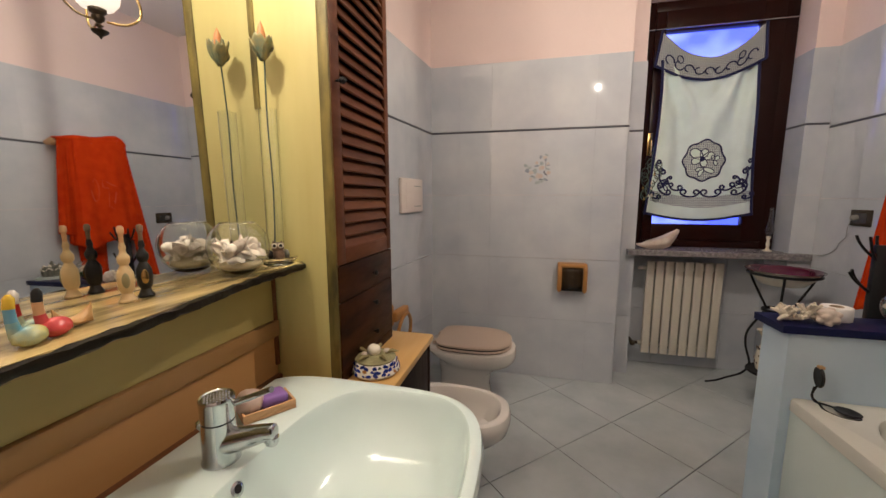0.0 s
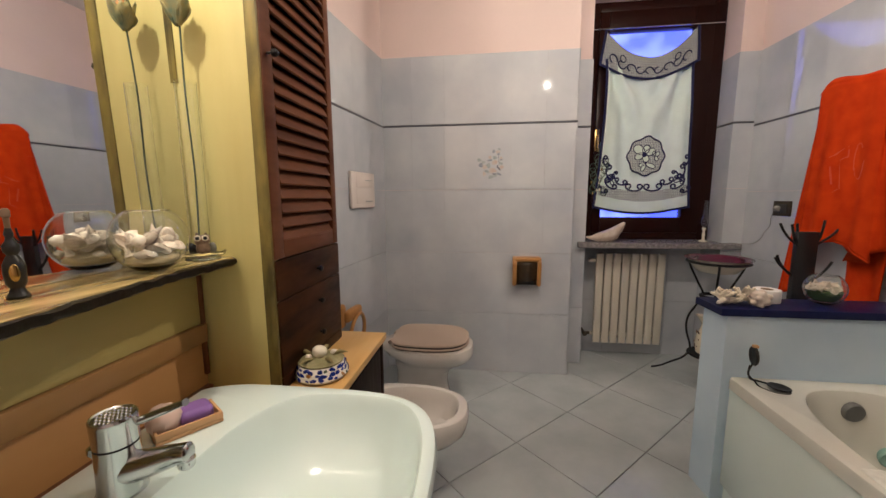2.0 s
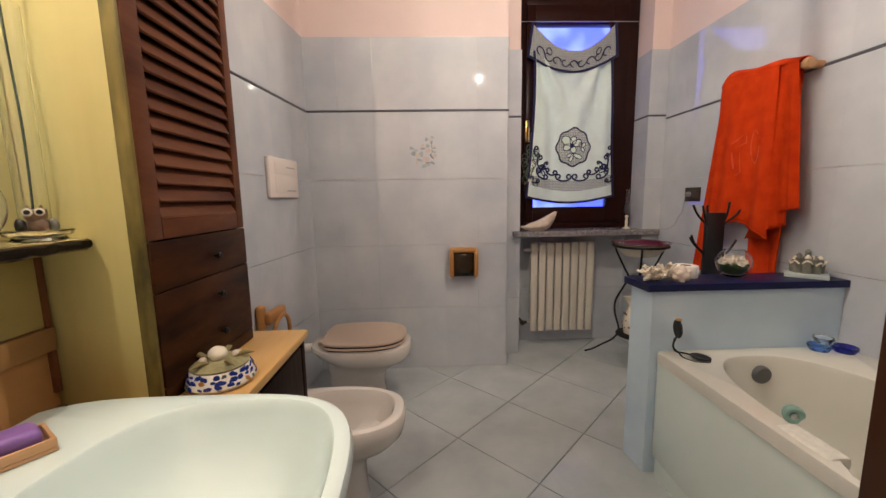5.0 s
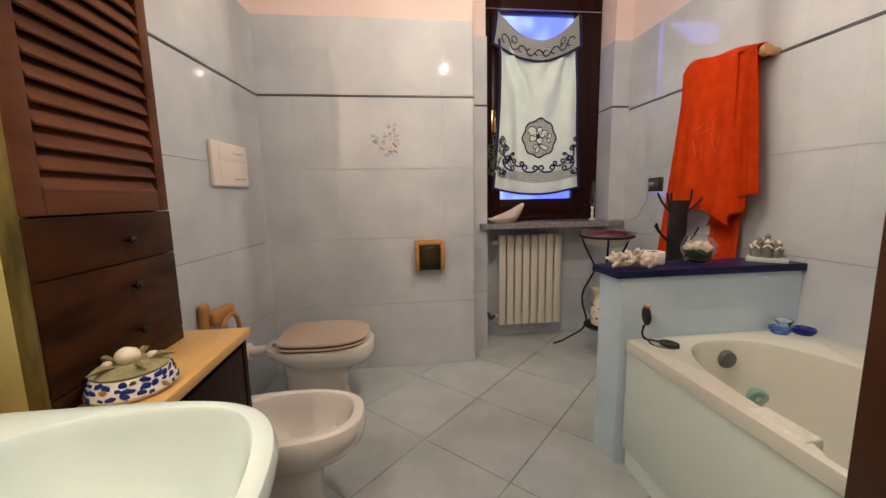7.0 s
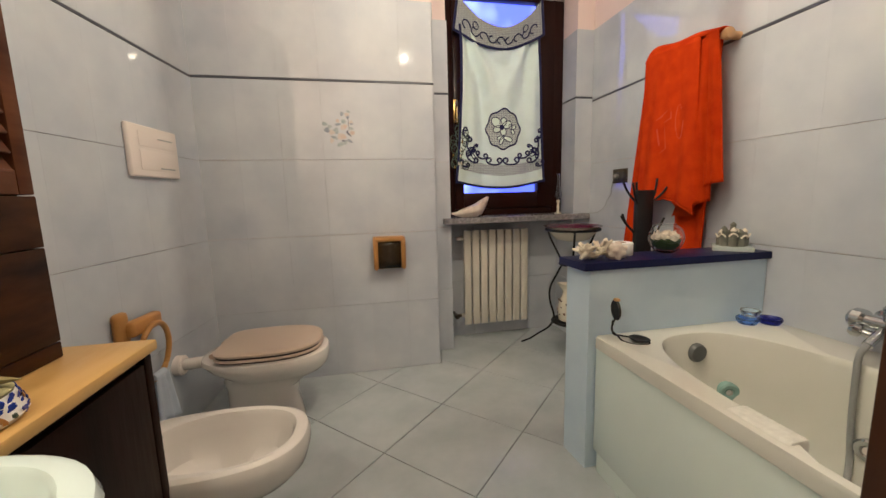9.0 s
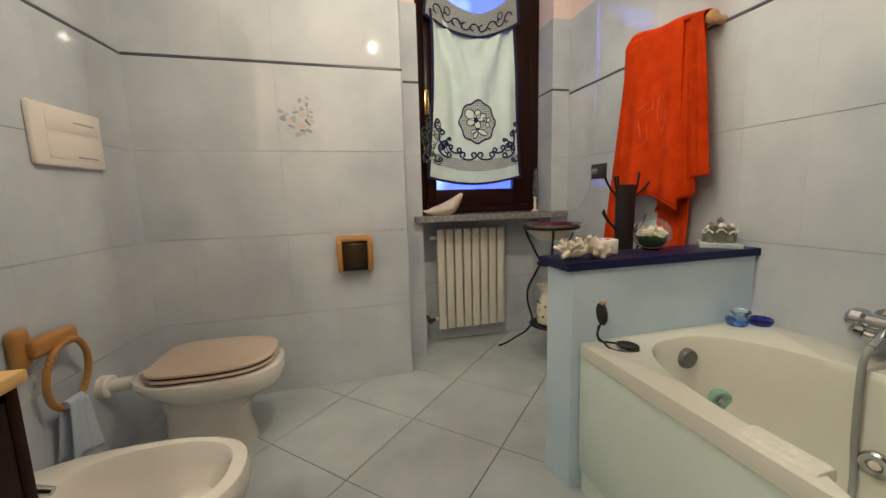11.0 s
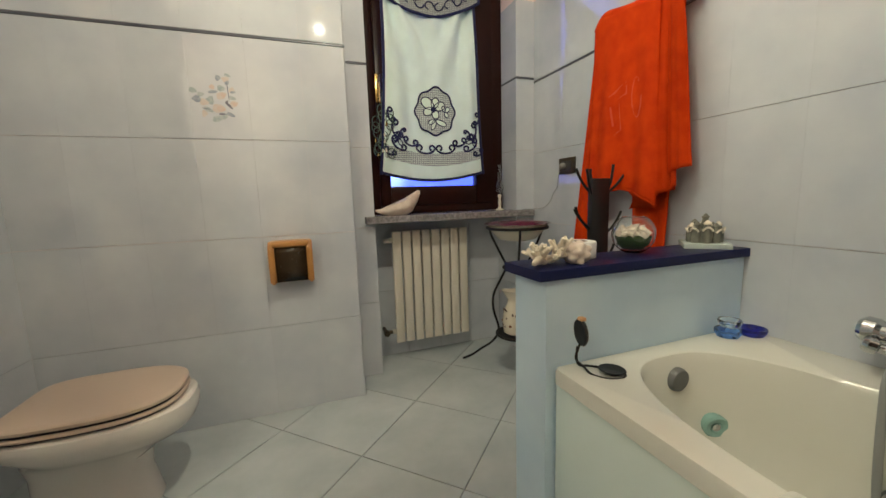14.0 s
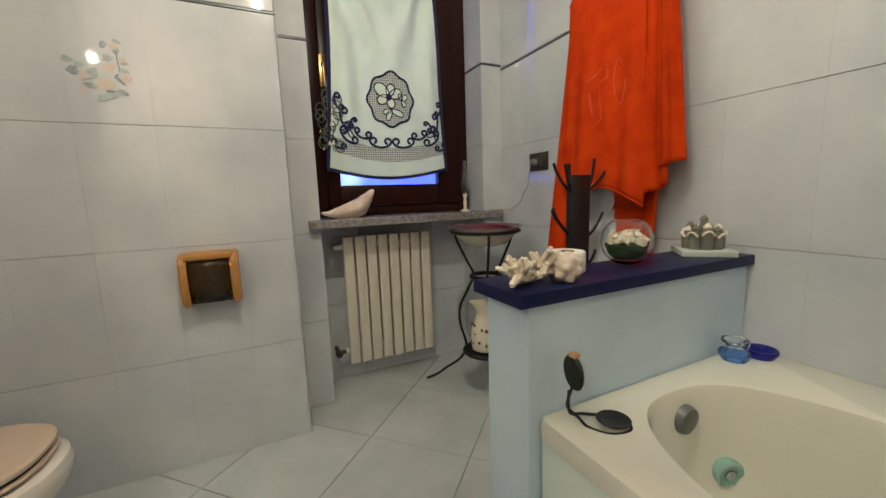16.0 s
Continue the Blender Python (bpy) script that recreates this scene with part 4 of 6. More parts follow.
# ---- window sill ----
M_WSHELL = mat("whitish_shell", (0.76, 0.68, 0.60), 0.5, scale=30, fine=90, color2=(0.62, 0.50, 0.42), bump=0.3, bump_scale=90)
b = bmesh.new()
rs = random.Random(3)
rings_ = []
for k, (x, w_, h_, zc) in enumerate(((0.0, 0.004, 0.004, 0.024), (0.03, 0.014, 0.010, 0.020), (0.07, 0.032, 0.022, 0.024), (0.12, 0.046, 0.030, 0.031), (0.165, 0.046, 0.036, 0.042), (0.20, 0.03, 0.036, 0.060), (0.232, 0.012, 0.022, 0.088), (0.245, 0.004, 0.006, 0.10))):
    rings_.append([(1.012 + 1.08 * x, 3.280 + w_ * math.cos(a) + rs.uniform(-0.002, 0.002), 0.9255 + 1.30 * max(0.0, zc + h_ * math.sin(a) * (1.0 + 0.25 * math.sin(3 * a)))) for a in [2 * math.pi * j / 20 for j in range(20)]])
loft(b, rings_, True, True, True)
solid("conch_shell", b, M_WSHELL, "large pale conch shell on the granite sill", "shell")
oil = thing("oil_lamp", "small glass oil lamp with chimney on the window sill", "lamp")
LX, LY = 1.828, 3.330
part("base", lathed([(0.026, 0), (0.027, 0.006), (0.012, 0.012), (0.008, 0.03), (0.012, 0.045), (0.009, 0.06), (0.007, 0.075), (0.014, 0.09), (0.012, 0.10)], 20, at=(LX, LY, 0.9255)), M_CREAM, oil, "clear pressed-glass and metal foot")
part("chimney", lathed([(0.011, 0.10), (0.024, 0.125), (0.026, 0.145), (0.014, 0.20), (0.011, 0.29), (0.0095, 0.29), (0.0125, 0.20), (0.0245, 0.145), (0.0225, 0.126), (0.0095, 0.103)], 20, at=(LX, LY, 0.9255), cap0=False, cap1=False), glass("frosted_glass", (0.95, 0.96, 0.97), 0.25), oil, "slim clear glass chimney")

# ---- outlet with plug and cable ----
out = thing("wall_socket", "dark bronze wall socket with a white plug", "socket")
part("plate", boxed(RW - 0.009, 2.848, 1.128, RW - 0.0005, 2.985, 1.216, 0.003), M_BRONZE, out)
part("insert", boxed(RW - 0.012, 2.875, 1.146, RW - 0.008, 2.958, 1.198, 0.002), mat("dark_socket_insert", (0.06, 0.055, 0.05), 0.35), out)
part("plug", lathed([(0.017, 0), (0.017, 0.016), (0.011, 0.026), (0.004, 0.030)], 16, m=pose(RW - 0.0115, 2.935, 1.172, 0, -90, 0)), mat("clear_grey_plug", (0.22, 0.21, 0.20), 0.3), out)
part("cable", tubed(spline([(RW - 0.035, 2.935, 1.168), (RW - 0.03, 2.96, 1.11), (RW - 0.008, 2.995, 1.06), (RW - 0.006, 3.04, 1.02), (RW - 0.006, 3.06, 0.98), (RW - 0.007, 3.14, 0.935), (RW - 0.05, 3.21, 0.9285), (1.90, 3.30, 0.9285), (1.875, 3.33, 0.935)]), 0.0016, 6), M_GREYPL, out)

# ---- flush plate, ring holder, paper holder on the walls ----
fl = thing("flush_plate", "ivory plastic flush plate with two buttons", "flush plate")
part("plate", boxed(LW, 2.504, 1.187, LW + 0.022, 2.822, 1.399, 0.008, 3), M_WPLASTIC, fl)
part("button", boxed(LW + 0.020, 2.560, 1.312, LW + 0.0235, 2.800, 1.375, 0.001), M_WPLASTIC, fl)
part("button", boxed(LW + 0.020, 2.560, 1.215, LW + 0.0235, 2.800, 1.298, 0.001), M_WPLASTIC, fl)
part("button_shadow_gap", boxed(LW + 0.021, 2.68, 1.224, LW + 0.025, 2.78, 1.229), M_GREYPL, fl)
part("button_shadow_gap", boxed(LW + 0.021, 2.68, 1.350, LW + 0.025, 2.78, 1.354), M_GREYPL, fl)

fl.matrix_basis = WEST
rh = thing("towel_ring", "honey-coloured wooden towel ring holder on the wall", "towel ring")
part("wall_block", boxed(LW, 2.300, 0.545, LW + 0.035, 2.362, 0.675, 0.018, 4), M_OAK, rh)
part("arm", boxed(LW + 0.018, 2.332, 0.572, LW + 0.060, 2.505, 0.634, 0.014, 3), M_OAK, rh)
part("ring", tubed([(LW + 0.055 + 0.012 * math.sin(a), 2.440 + 0.088 * math.cos(a), 0.478 + 0.118 * math.sin(a)) for a in [2 * math.pi * k / 40 for k in range(41)]], 0.011, 12), M_OAK, rh)
rh.matrix_basis = WEST
rag = thing("hand_cloth", "pale blue cloth hanging through the wooden ring", "cloth")


def rag_pt(u, v, s):
    y = 2.440 + (u - 0.5) * (0.07 + 0.06 * v)
    return Vector((LW + 0.055 + s * (0.014 + 0.010 * v + 0.006 * math.sin(14 * u)), y, 0.378 - 0.20 * v + 0.012 * math.sin(5 * u) * v))


for s in (-1, 1):
    sheet(lambda u, v: rag_pt(u, v, s), 16, 12, "layer", M_RAG, rag, thick=0.003)
part("fold", tubed([rag_pt(k / 8, 0, 0) for k in range(9)], 0.015, 10), M_RAG, rag)

rag.matrix_basis = WEST

ph = thing("paper_holder", "honey oak toilet paper holder with dark smoked cover", "paper holder")
hx0, hx1, hz0, hz1 = 0.472, 0.658, 0.648, 0.845
part("back_board", boxed(hx0 + 0.004, BW - 0.016, hz0, hx1 - 0.004, BW, hz1, 0.004), M_OAK, ph)
for x in (hx0, hx1 - 0.026):
    b = bmesh.new()
    prof = [(BW - 0.014, hz0 + 0.005), (BW - 0.014, hz1 - 0.002)] + [(BW - 0.055 - 0.045 * math.sin(a), hz1 - 0.042 + 0.042 * math.cos(a)) for a in [math.pi / 2 * k / 6 for k in range(7)]] + [(BW - 0.100, hz0 + 0.03), (BW - 0.085, hz0 + 0.005)]
    loft(b, [[(xx, y, z) for y, z in prof] for xx in (x, x + 0.026)], True, True, True)
    bmesh.ops.bevel(b, geom=[e for e in b.edges if abs(e.verts[0].co.x - e.verts[1].co.x) < 1e-6], offset=0.007, segments=3, affect="EDGES")
    part("cheek", b, M_OAK, ph)
part("top", boxed(hx0 + 0.012, BW - 0.092, hz1 - 0.026, hx1 - 0.012, BW - 0.012, hz1 + 0.003, 0.010, 4), M_OAK, ph)
M_SMOKE = mat("dark_smoked_plastic", (0.045, 0.028, 0.014), 0.25, var=0.15)
b = bmesh.new()
prof = [(BW - 0.052 - 0.036 * math.sin(a), hz1 - 0.052 + 0.034 * math.cos(a)) for a in [math.pi / 2 * k / 8 for k in range(9)]] + [(BW - 0.086, hz0 + 0.07), (BW - 0.070, hz0 + 0.012)]
loft(b, [[(xx, y, z) for y, z in prof] for xx in (hx0 + 0.027, hx1 - 0.027)], False)
ob = part("cover", b, M_SMOKE, ph, "dark smoked plastic cover")
md = ob.modifiers.new("thickness", "SOLIDIFY")
md.thickness = 0.004

# ---- painted posy on one wall tile ----
posy = thing("tile_decoration", "posy of pale pink and blue flowers on a wall tile", "tile decoration")
PC = [mat("petal_peach", (0.58, 0.44, 0.38), 0.06, scale=80, color2=(0.56, 0.51, 0.49)), mat("petal_grey_blue", (0.20, 0.23, 0.31), 0.06, color2=(0.42, 0.46, 0.51), scale=70), mat("petal_pale", (0.56, 0.47, 0.43), 0.06, scale=80, color2=(0.57, 0.55, 0.54)),
      mat("leaf_grey_green", (0.30, 0.36, 0.39), 0.06, color2=(0.47, 0.51, 0.53), scale=70), mat("dark_stem_print", (0.20, 0.20, 0.25), 0.2)]
rp = random.Random(8)
petals_made = 0


def print_leaf(cx, cz, ln, wd, ang, ci):
    """One flat printed leaf or petal with an uneven outline."""
    global petals_made
    petals_made += 1
    b_ = bmesh.new()
    vs = []
    for j in range(14):
        t = 2 * math.pi * j / 14
        k_ = 1 + rp.uniform(-0.16, 0.16)
        px, pz = ln * k_ * math.cos(t), wd * k_ * math.sin(t) * (1 - 0.35 * math.cos(t))
        vs.append(b_.verts.new((cx + px * math.cos(ang) - pz * math.sin(ang), BW - 0.0008 - 0.00006 * petals_made, cz + px * math.sin(ang) + pz * math.cos(ang))))
    b_.faces.new(vs)
    part("petal", b_, PC[ci], posy)


for x, z, ln, wd, ang, ci in ((0.241, 1.494, 15, 11, -20, 3), (0.268, 1.480, 14, 9, 10, 3), (0.252, 1.460, 18, 13, -30, 1), (0.338, 1.550, 11, 11, 0, 1), (0.374, 1.562, 14, 6, -20, 3), (0.366, 1.545, 14, 13, 40, 2),
                              (0.369, 1.532, 11, 8, 50, 1), (0.346, 1.508, 15, 13, 0, 3), (0.386, 1.502, 12, 12, 80, 2), (0.389, 1.494, 12, 5, 10, 1), (0.384, 1.470, 15, 8, -10, 3), (0.312, 1.512, 10, 9, 70, 0),
                              (0.313, 1.492, 17, 7, 5, 1), (0.345, 1.478, 20, 15, 20, 2), (0.352, 1.482, 11, 8, 20, 0), (0.300, 1.458, 17, 14, 60, 3), (0.278, 1.448, 16, 13, 0, 2), (0.330, 1.424, 26, 17, 0, 2),
                              (0.338, 1.424, 18, 11, -10, 0), (0.390, 1.446, 16, 12, 20, 2), (0.394, 1.444, 10, 7, 20, 0), (0.362, 1.452, 9, 5, 60, 4), (0.372, 1.436, 16, 5, -50, 4), (0.292, 1.418, 20, 8, -25, 3),
                              (0.275, 1.402, 10, 15, 0, 2), (0.345, 1.402, 18, 4, 0, 4), (0.373, 1.400, 17, 8, -25, 1), (0.325, 1.384, 24, 12, 20, 3), (0.350, 1.392, 14, 9, 40, 3)):
    print_leaf(x, z, ln / 1000, wd / 1000, radians(ang), ci)
for p0, p1 in (((0.369, 1.530), (0.372, 1.455)), ((0.268, 1.425), (0.300, 1.418))):
    d_ = Vector((p1[0] - p0[0], p1[1] - p0[1]))
    print_leaf((p0[0] + p1[0]) / 2, (p0[1] + p1[1]) / 2, d_.length / 2, 0.0016, math.atan2(d_.y, d_.x), 4)

# ---- red towel on its rail ----
rail = thing("towel_rail", "wooden towel rail on the tiled wall", "towel rail")
RXR = RW - 0.070


def rail_z(y):
    return 1.714 + 0.125 * (y - 2.19)


part("bar", tubed([(RXR, 2.19, rail_z(2.19)), (RXR, 2.57, rail_z(2.57))], 0.012, 14), M_PEACH, rail)
for y in (2.19, 2.57):
    part("arm", tubed([(RXR, y, rail_z(y)), (RW, y, rail_z(y))], 0.017, 14), M_PEACH, rail)
    part("end_cap", lathed([(0.022, 0), (0.026, 0.012), (0.022, 0.026), (0.006, 0.031)], 18, m=pose(RXR, y, rail_z(y), 90 if y < 2.4 else -90, 0, 0)), M_PEACH, rail)

towel = thing("red_towel", "orange-red terry bath towel draped over the wooden rail", "towel")


def towel_layer(y_top0, y_top1, y_bot0, y_bot1, z_low, x_off, amp, ph, n=9.0):
    """A hanging layer: u along the rail, v downwards; z_low(u) is its lower edge."""
    def fn(u, v):
        y_top = y_top0 + (y_top1 - y_top0) * u
        y = y_top * (1 - v) + (y_bot0 + (y_bot1 - y_bot0) * u) * v
        zt = rail_z(y_top) + 0.014 - 0.045 * max(0.0, (y_top - 2.55) / 0.06) ** 2.2
        z = zt + (z_low(u) - zt) * v
        f = amp * (math.sin(n * u + ph + 0.8 * v) + 0.45 * math.sin(2.3 * n * u - 1.7 * ph) + 0.3 * math.sin(5 * v + 7 * u)) * (0.2 + 0.8 * v) * min(1.0, v * 5)
        return Vector((RXR + x_off + f, y, z))
    return fn


def front_low(u):
    return 1.035 - 0.012 * math.sin(6 * u) - 0.075 * max(0.0, u - 0.5) / 0.5


# the back layer hangs lower in two tails; the front one ends in a slanting hem
sheet(towel_layer(2.61, 2.50, 2.76, 2.62, lambda u: 0.70 + 0.05 * u, -0.018, 0.006, 0.3), 20, 40, "back_layer", M_RED, towel, thick=0.006)
sheet(towel_layer(2.46, 2.22, 2.41, 2.255, lambda u: 0.73 + 0.05 * u, 0.024, 0.006, 2.0, 7), 20, 40, "back_layer", M_RED, towel, thick=0.006)
front_fn = towel_layer(2.605, 2.275, 2.635, 2.252, front_low, -0.034, 0.010, 1.0, 10)
sheet(front_fn, 44, 40, "front_layer", M_RED, towel, thick=0.007)
sheet(towel_layer(2.30, 2.225, 2.262, 2.175, lambda u: 1.00 + 0.035 * u, -0.022, 0.016, 2.2, 8), 24, 40, "side_fold", M_RED, towel, thick=0.007)
sheet(towel_layer(2.245, 2.188, 2.215, 2.130, lambda u: 1.085 + 0.02 * u, -0.034, 0.014, 0.4, 7), 20, 40, "side_fold", M_RED, towel, thick=0.007)
sheet(lambda u, v: Vector((RXR + (0.032 + 0.003 * math.sin(9 * u)) * math.cos(math.pi * v), 2.612 + (2.186 - 2.612) * u, rail_z(2.612 + (2.186 - 2.612) * u) - 0.045 * max(0.0, 1 - u / 0.15) ** 2.2 + 0.012 + 0.024 * math.sin(math.pi * v) + 0.005 * math.sin(11 * u) * math.sin(math.pi * v))), 34, 12, "top_fold", M_RED, towel, thick=0.007)
part("front_hem", tubed([front_fn(k / 40, 1.0) for k in range(41)], 0.0052, 8), M_RED, towel)
# turned-up corner of the hem
b = bmesh.new()
c0, c1 = front_fn(0.60, 0.995), front_fn(1.0, 0.995)
loft(b, [[c0 + Vector((0.004, 0, 0)), c1 + Vector((0.004, 0, 0))], [c0 + Vector((0.012, -0.03, -0.035)), c1 + Vector((0.010, 0.01, -0.012))], [c0 + Vector((0.016, -0.005, -0.085)), c0 + Vector((0.016, -0.010, -0.080))]], False)
ob = part("turned_corner", b, M_RED, towel)
md = ob.modifiers.new("thickness", "SOLIDIFY")
md.thickness = 0.006
for pts in ([(0.32, 0.46), (0.56, 0.40), (0.56, 0.46), (0.46, 0.485), (0.50, 0.66), (0.41, 0.68), (0.32, 0.46)], [(0.70 + 0.09 * math.cos(a) * (1 - 0.05 * a), 0.47 + 0.13 * math.sin(a) * (1 - 0.06 * a)) for a in [5.4 * k / 16 for k in range(17)]]):
    fine_pts = []
    for (a0, b0), (a1, b1) in zip(pts, pts[1:]):
        fine_pts += [(a0 + (a1 - a0) * k / 4, b0 + (b1 - b0) * k / 4) for k in range(4)]
    part("pile_relief", tubed([front_fn(u, v) + Vector((0.0115, 0, 0)) for u, v in fine_pts], 0.0155, 12), M_REDL, towel, "raised pile ornament")

# ---- ledge objects ----
LZ = 0.8225


def coral(cx, cy, size, seed):
    r_ = random.Random(seed)
    t = thing("coral", "branching white coral piece on the navy ledge", "coral", "corals on the ledge")
    top = Vector((cx, cy, LZ + 0.55 * size))
    for k in range(11):
        a = 2 * math.pi * k / 11 + r_.uniform(-0.3, 0.3)
        el = r_.uniform(-0.9, 1.1)
        d_ = Vector((math.cos(a) * math.cos(el), math.sin(a) * math.cos(el), math.sin(el)))
        tip = top + d_ * size * r_.uniform(0.7, 1.15)
        tip.z = max(LZ + 0.007, tip.z)
        mid = top + (tip - top) * 0.5 + Vector((r_.uniform(-1, 1), r_.uniform(-1, 1), r_.uniform(-0.3, 1))) * 0.006
        br = part("branch", tubed(spline([top, mid, tip], 4), [0.0115 - 0.0050 * j_ / 8 + 0.0014 * (j_ % 2) for j_ in range(9)], 8), M_CORAL, t)
        for _ in range(2):
            end = tip + Vector((r_.uniform(-1, 1), r_.uniform(-1, 1), r_.uniform(0, 1))) * 0.016
            end.z = max(LZ + 0.006, end.z)
            part("twig", tubed([mid, (mid + end) / 2, end], [0.0068, 0.0064, 0.0046], 7), M_CORAL, br)
    return t


coral(1.240, 2.028, 0.041, 5)
coral(1.300, 2.034, 0.048, 9)


def lumpy(at, rx, ry, rz, seed, amp=0.2, freq=2.2, sub=3):
    b = bmesh.new()
    bmesh.ops.create_icosphere(b, subdivisions=sub, radius=1.0)
    o = Vector((seed * 3.1, seed * 1.7, seed * 0.9))
    for v in b.verts:
        n = noise.noise(v.co * freq + o) + 0.5 * noise.noise(v.co * freq * 2.6 + o)
        c = v.co * (1 + amp * n)
        v.co = Vector((c.x * rx, c.y * ry, c.z * rz)) + Vector(at)
    return b


b = bmesh.new()
bmesh.ops.create_icosphere(b, subdivisions=4, radius=1.0)
knobs = [Vector((math.cos(2.4 * k) * math.sqrt(1 - (1 - 2 * (k + 0.5) / 18) ** 2), math.sin(2.4 * k) * math.sqrt(1 - (1 - 2 * (k + 0.5) / 18) ** 2), 1 - 2 * (k + 0.5) / 18)) for k in range(18)]
for v in b.verts:
    n_ = v.co.normalized()
    h_ = max(max(0.0, n_.dot(q) - 0.93) / 0.07 for q in knobs)
    c = n_ * (1 + 0.26 * h_ + 0.10 * noise.noise(n_ * 3.5))
    v.co = Vector((1.362 + 0.036 * c.x, 2.022 + 0.031 * c.y, max(LZ + 0.0005, LZ + 0.029 + 0.031 * c.z)))
solid("murex_shell", b, M_WSHELL, "knobbly white sea shell on the navy ledge", "shell")
pr = thing("toilet_roll", "white toilet paper roll standing on the navy ledge", "toilet roll")
part("paper", lathed([(0.021, 0.001), (0.046, 0.001), (0.047, 0.004), (0.047, 0.048), (0.045, 0.051), (0.022, 0.051), (0.0205, 0.048), (0.021, 0.001)], 36, at=(1.438, 2.098, LZ), cap0=False, cap1=False), M_PAPER, pr)
part("core", lathed([(0.0206, 0.001), (0.0206, 0.0515), (0.0190, 0.0515), (0.0190, 0.001)], 28, at=(1.438, 2.098, LZ), cap0=False, cap1=False), mat("cardboard", (0.35, 0.26, 0.18), 0.9), pr)

tree = thing("branch_stand", "tall black floor stand with thin curved branches behind the half wall", "stand")
JX, JY, JT = 1.808, 2.430, 1.078
part("trunk", boxed(JX - 0.045, JY - 0.014, 0.012, JX + 0.045, JY + 0.014, JT, 0.003), M_BLACK, tree)
part("foot_plate", boxed(JX - 0.09, JY - 0.09, 0.0, JX + 0.09, JY + 0.09, 0.012, 0.003), M_BLACK, tree)
for x0, z0, x1, z1, dy in ((-0.046, 1.030, -0.124, 1.118, 0.0), (-0.046, 1.025, -0.088, 1.115, -0.02), (-0.030, 1.05, -0.042, 1.118, 0.012), (0.044, 1.035, 0.052, 1.134, -0.014), (0.046, 1.026, 0.148, 1.127, 0.0),
                           (-0.046, 0.880, -0.130, 0.955, 0.0), (-0.046, 0.878, -0.108, 0.963, 0.02), (0.046, 0.854, 0.116, 0.937, 0.0), (0.046, 0.745, 0.070, 0.800, -0.012), (-0.046, 0.70, -0.12, 0.78, 0.0)):
    part("branch", tubed(spline([(JX + x0 * 0.9, JY + dy * 0.4, z0 - 0.012), (JX + x0 + (x1 - x0) * 0.45, JY + dy * 0.7 - 0.004, z0 + (z1 - z0) * 0.26), (JX + x0 + (x1 - x0) * 0.8, JY + dy - 0.006, z0 + (z1 - z0) * 0.66), (JX + x1, JY + dy - 0.008, z1)], 6), 0.0055, 8), M_BLACK, tree)


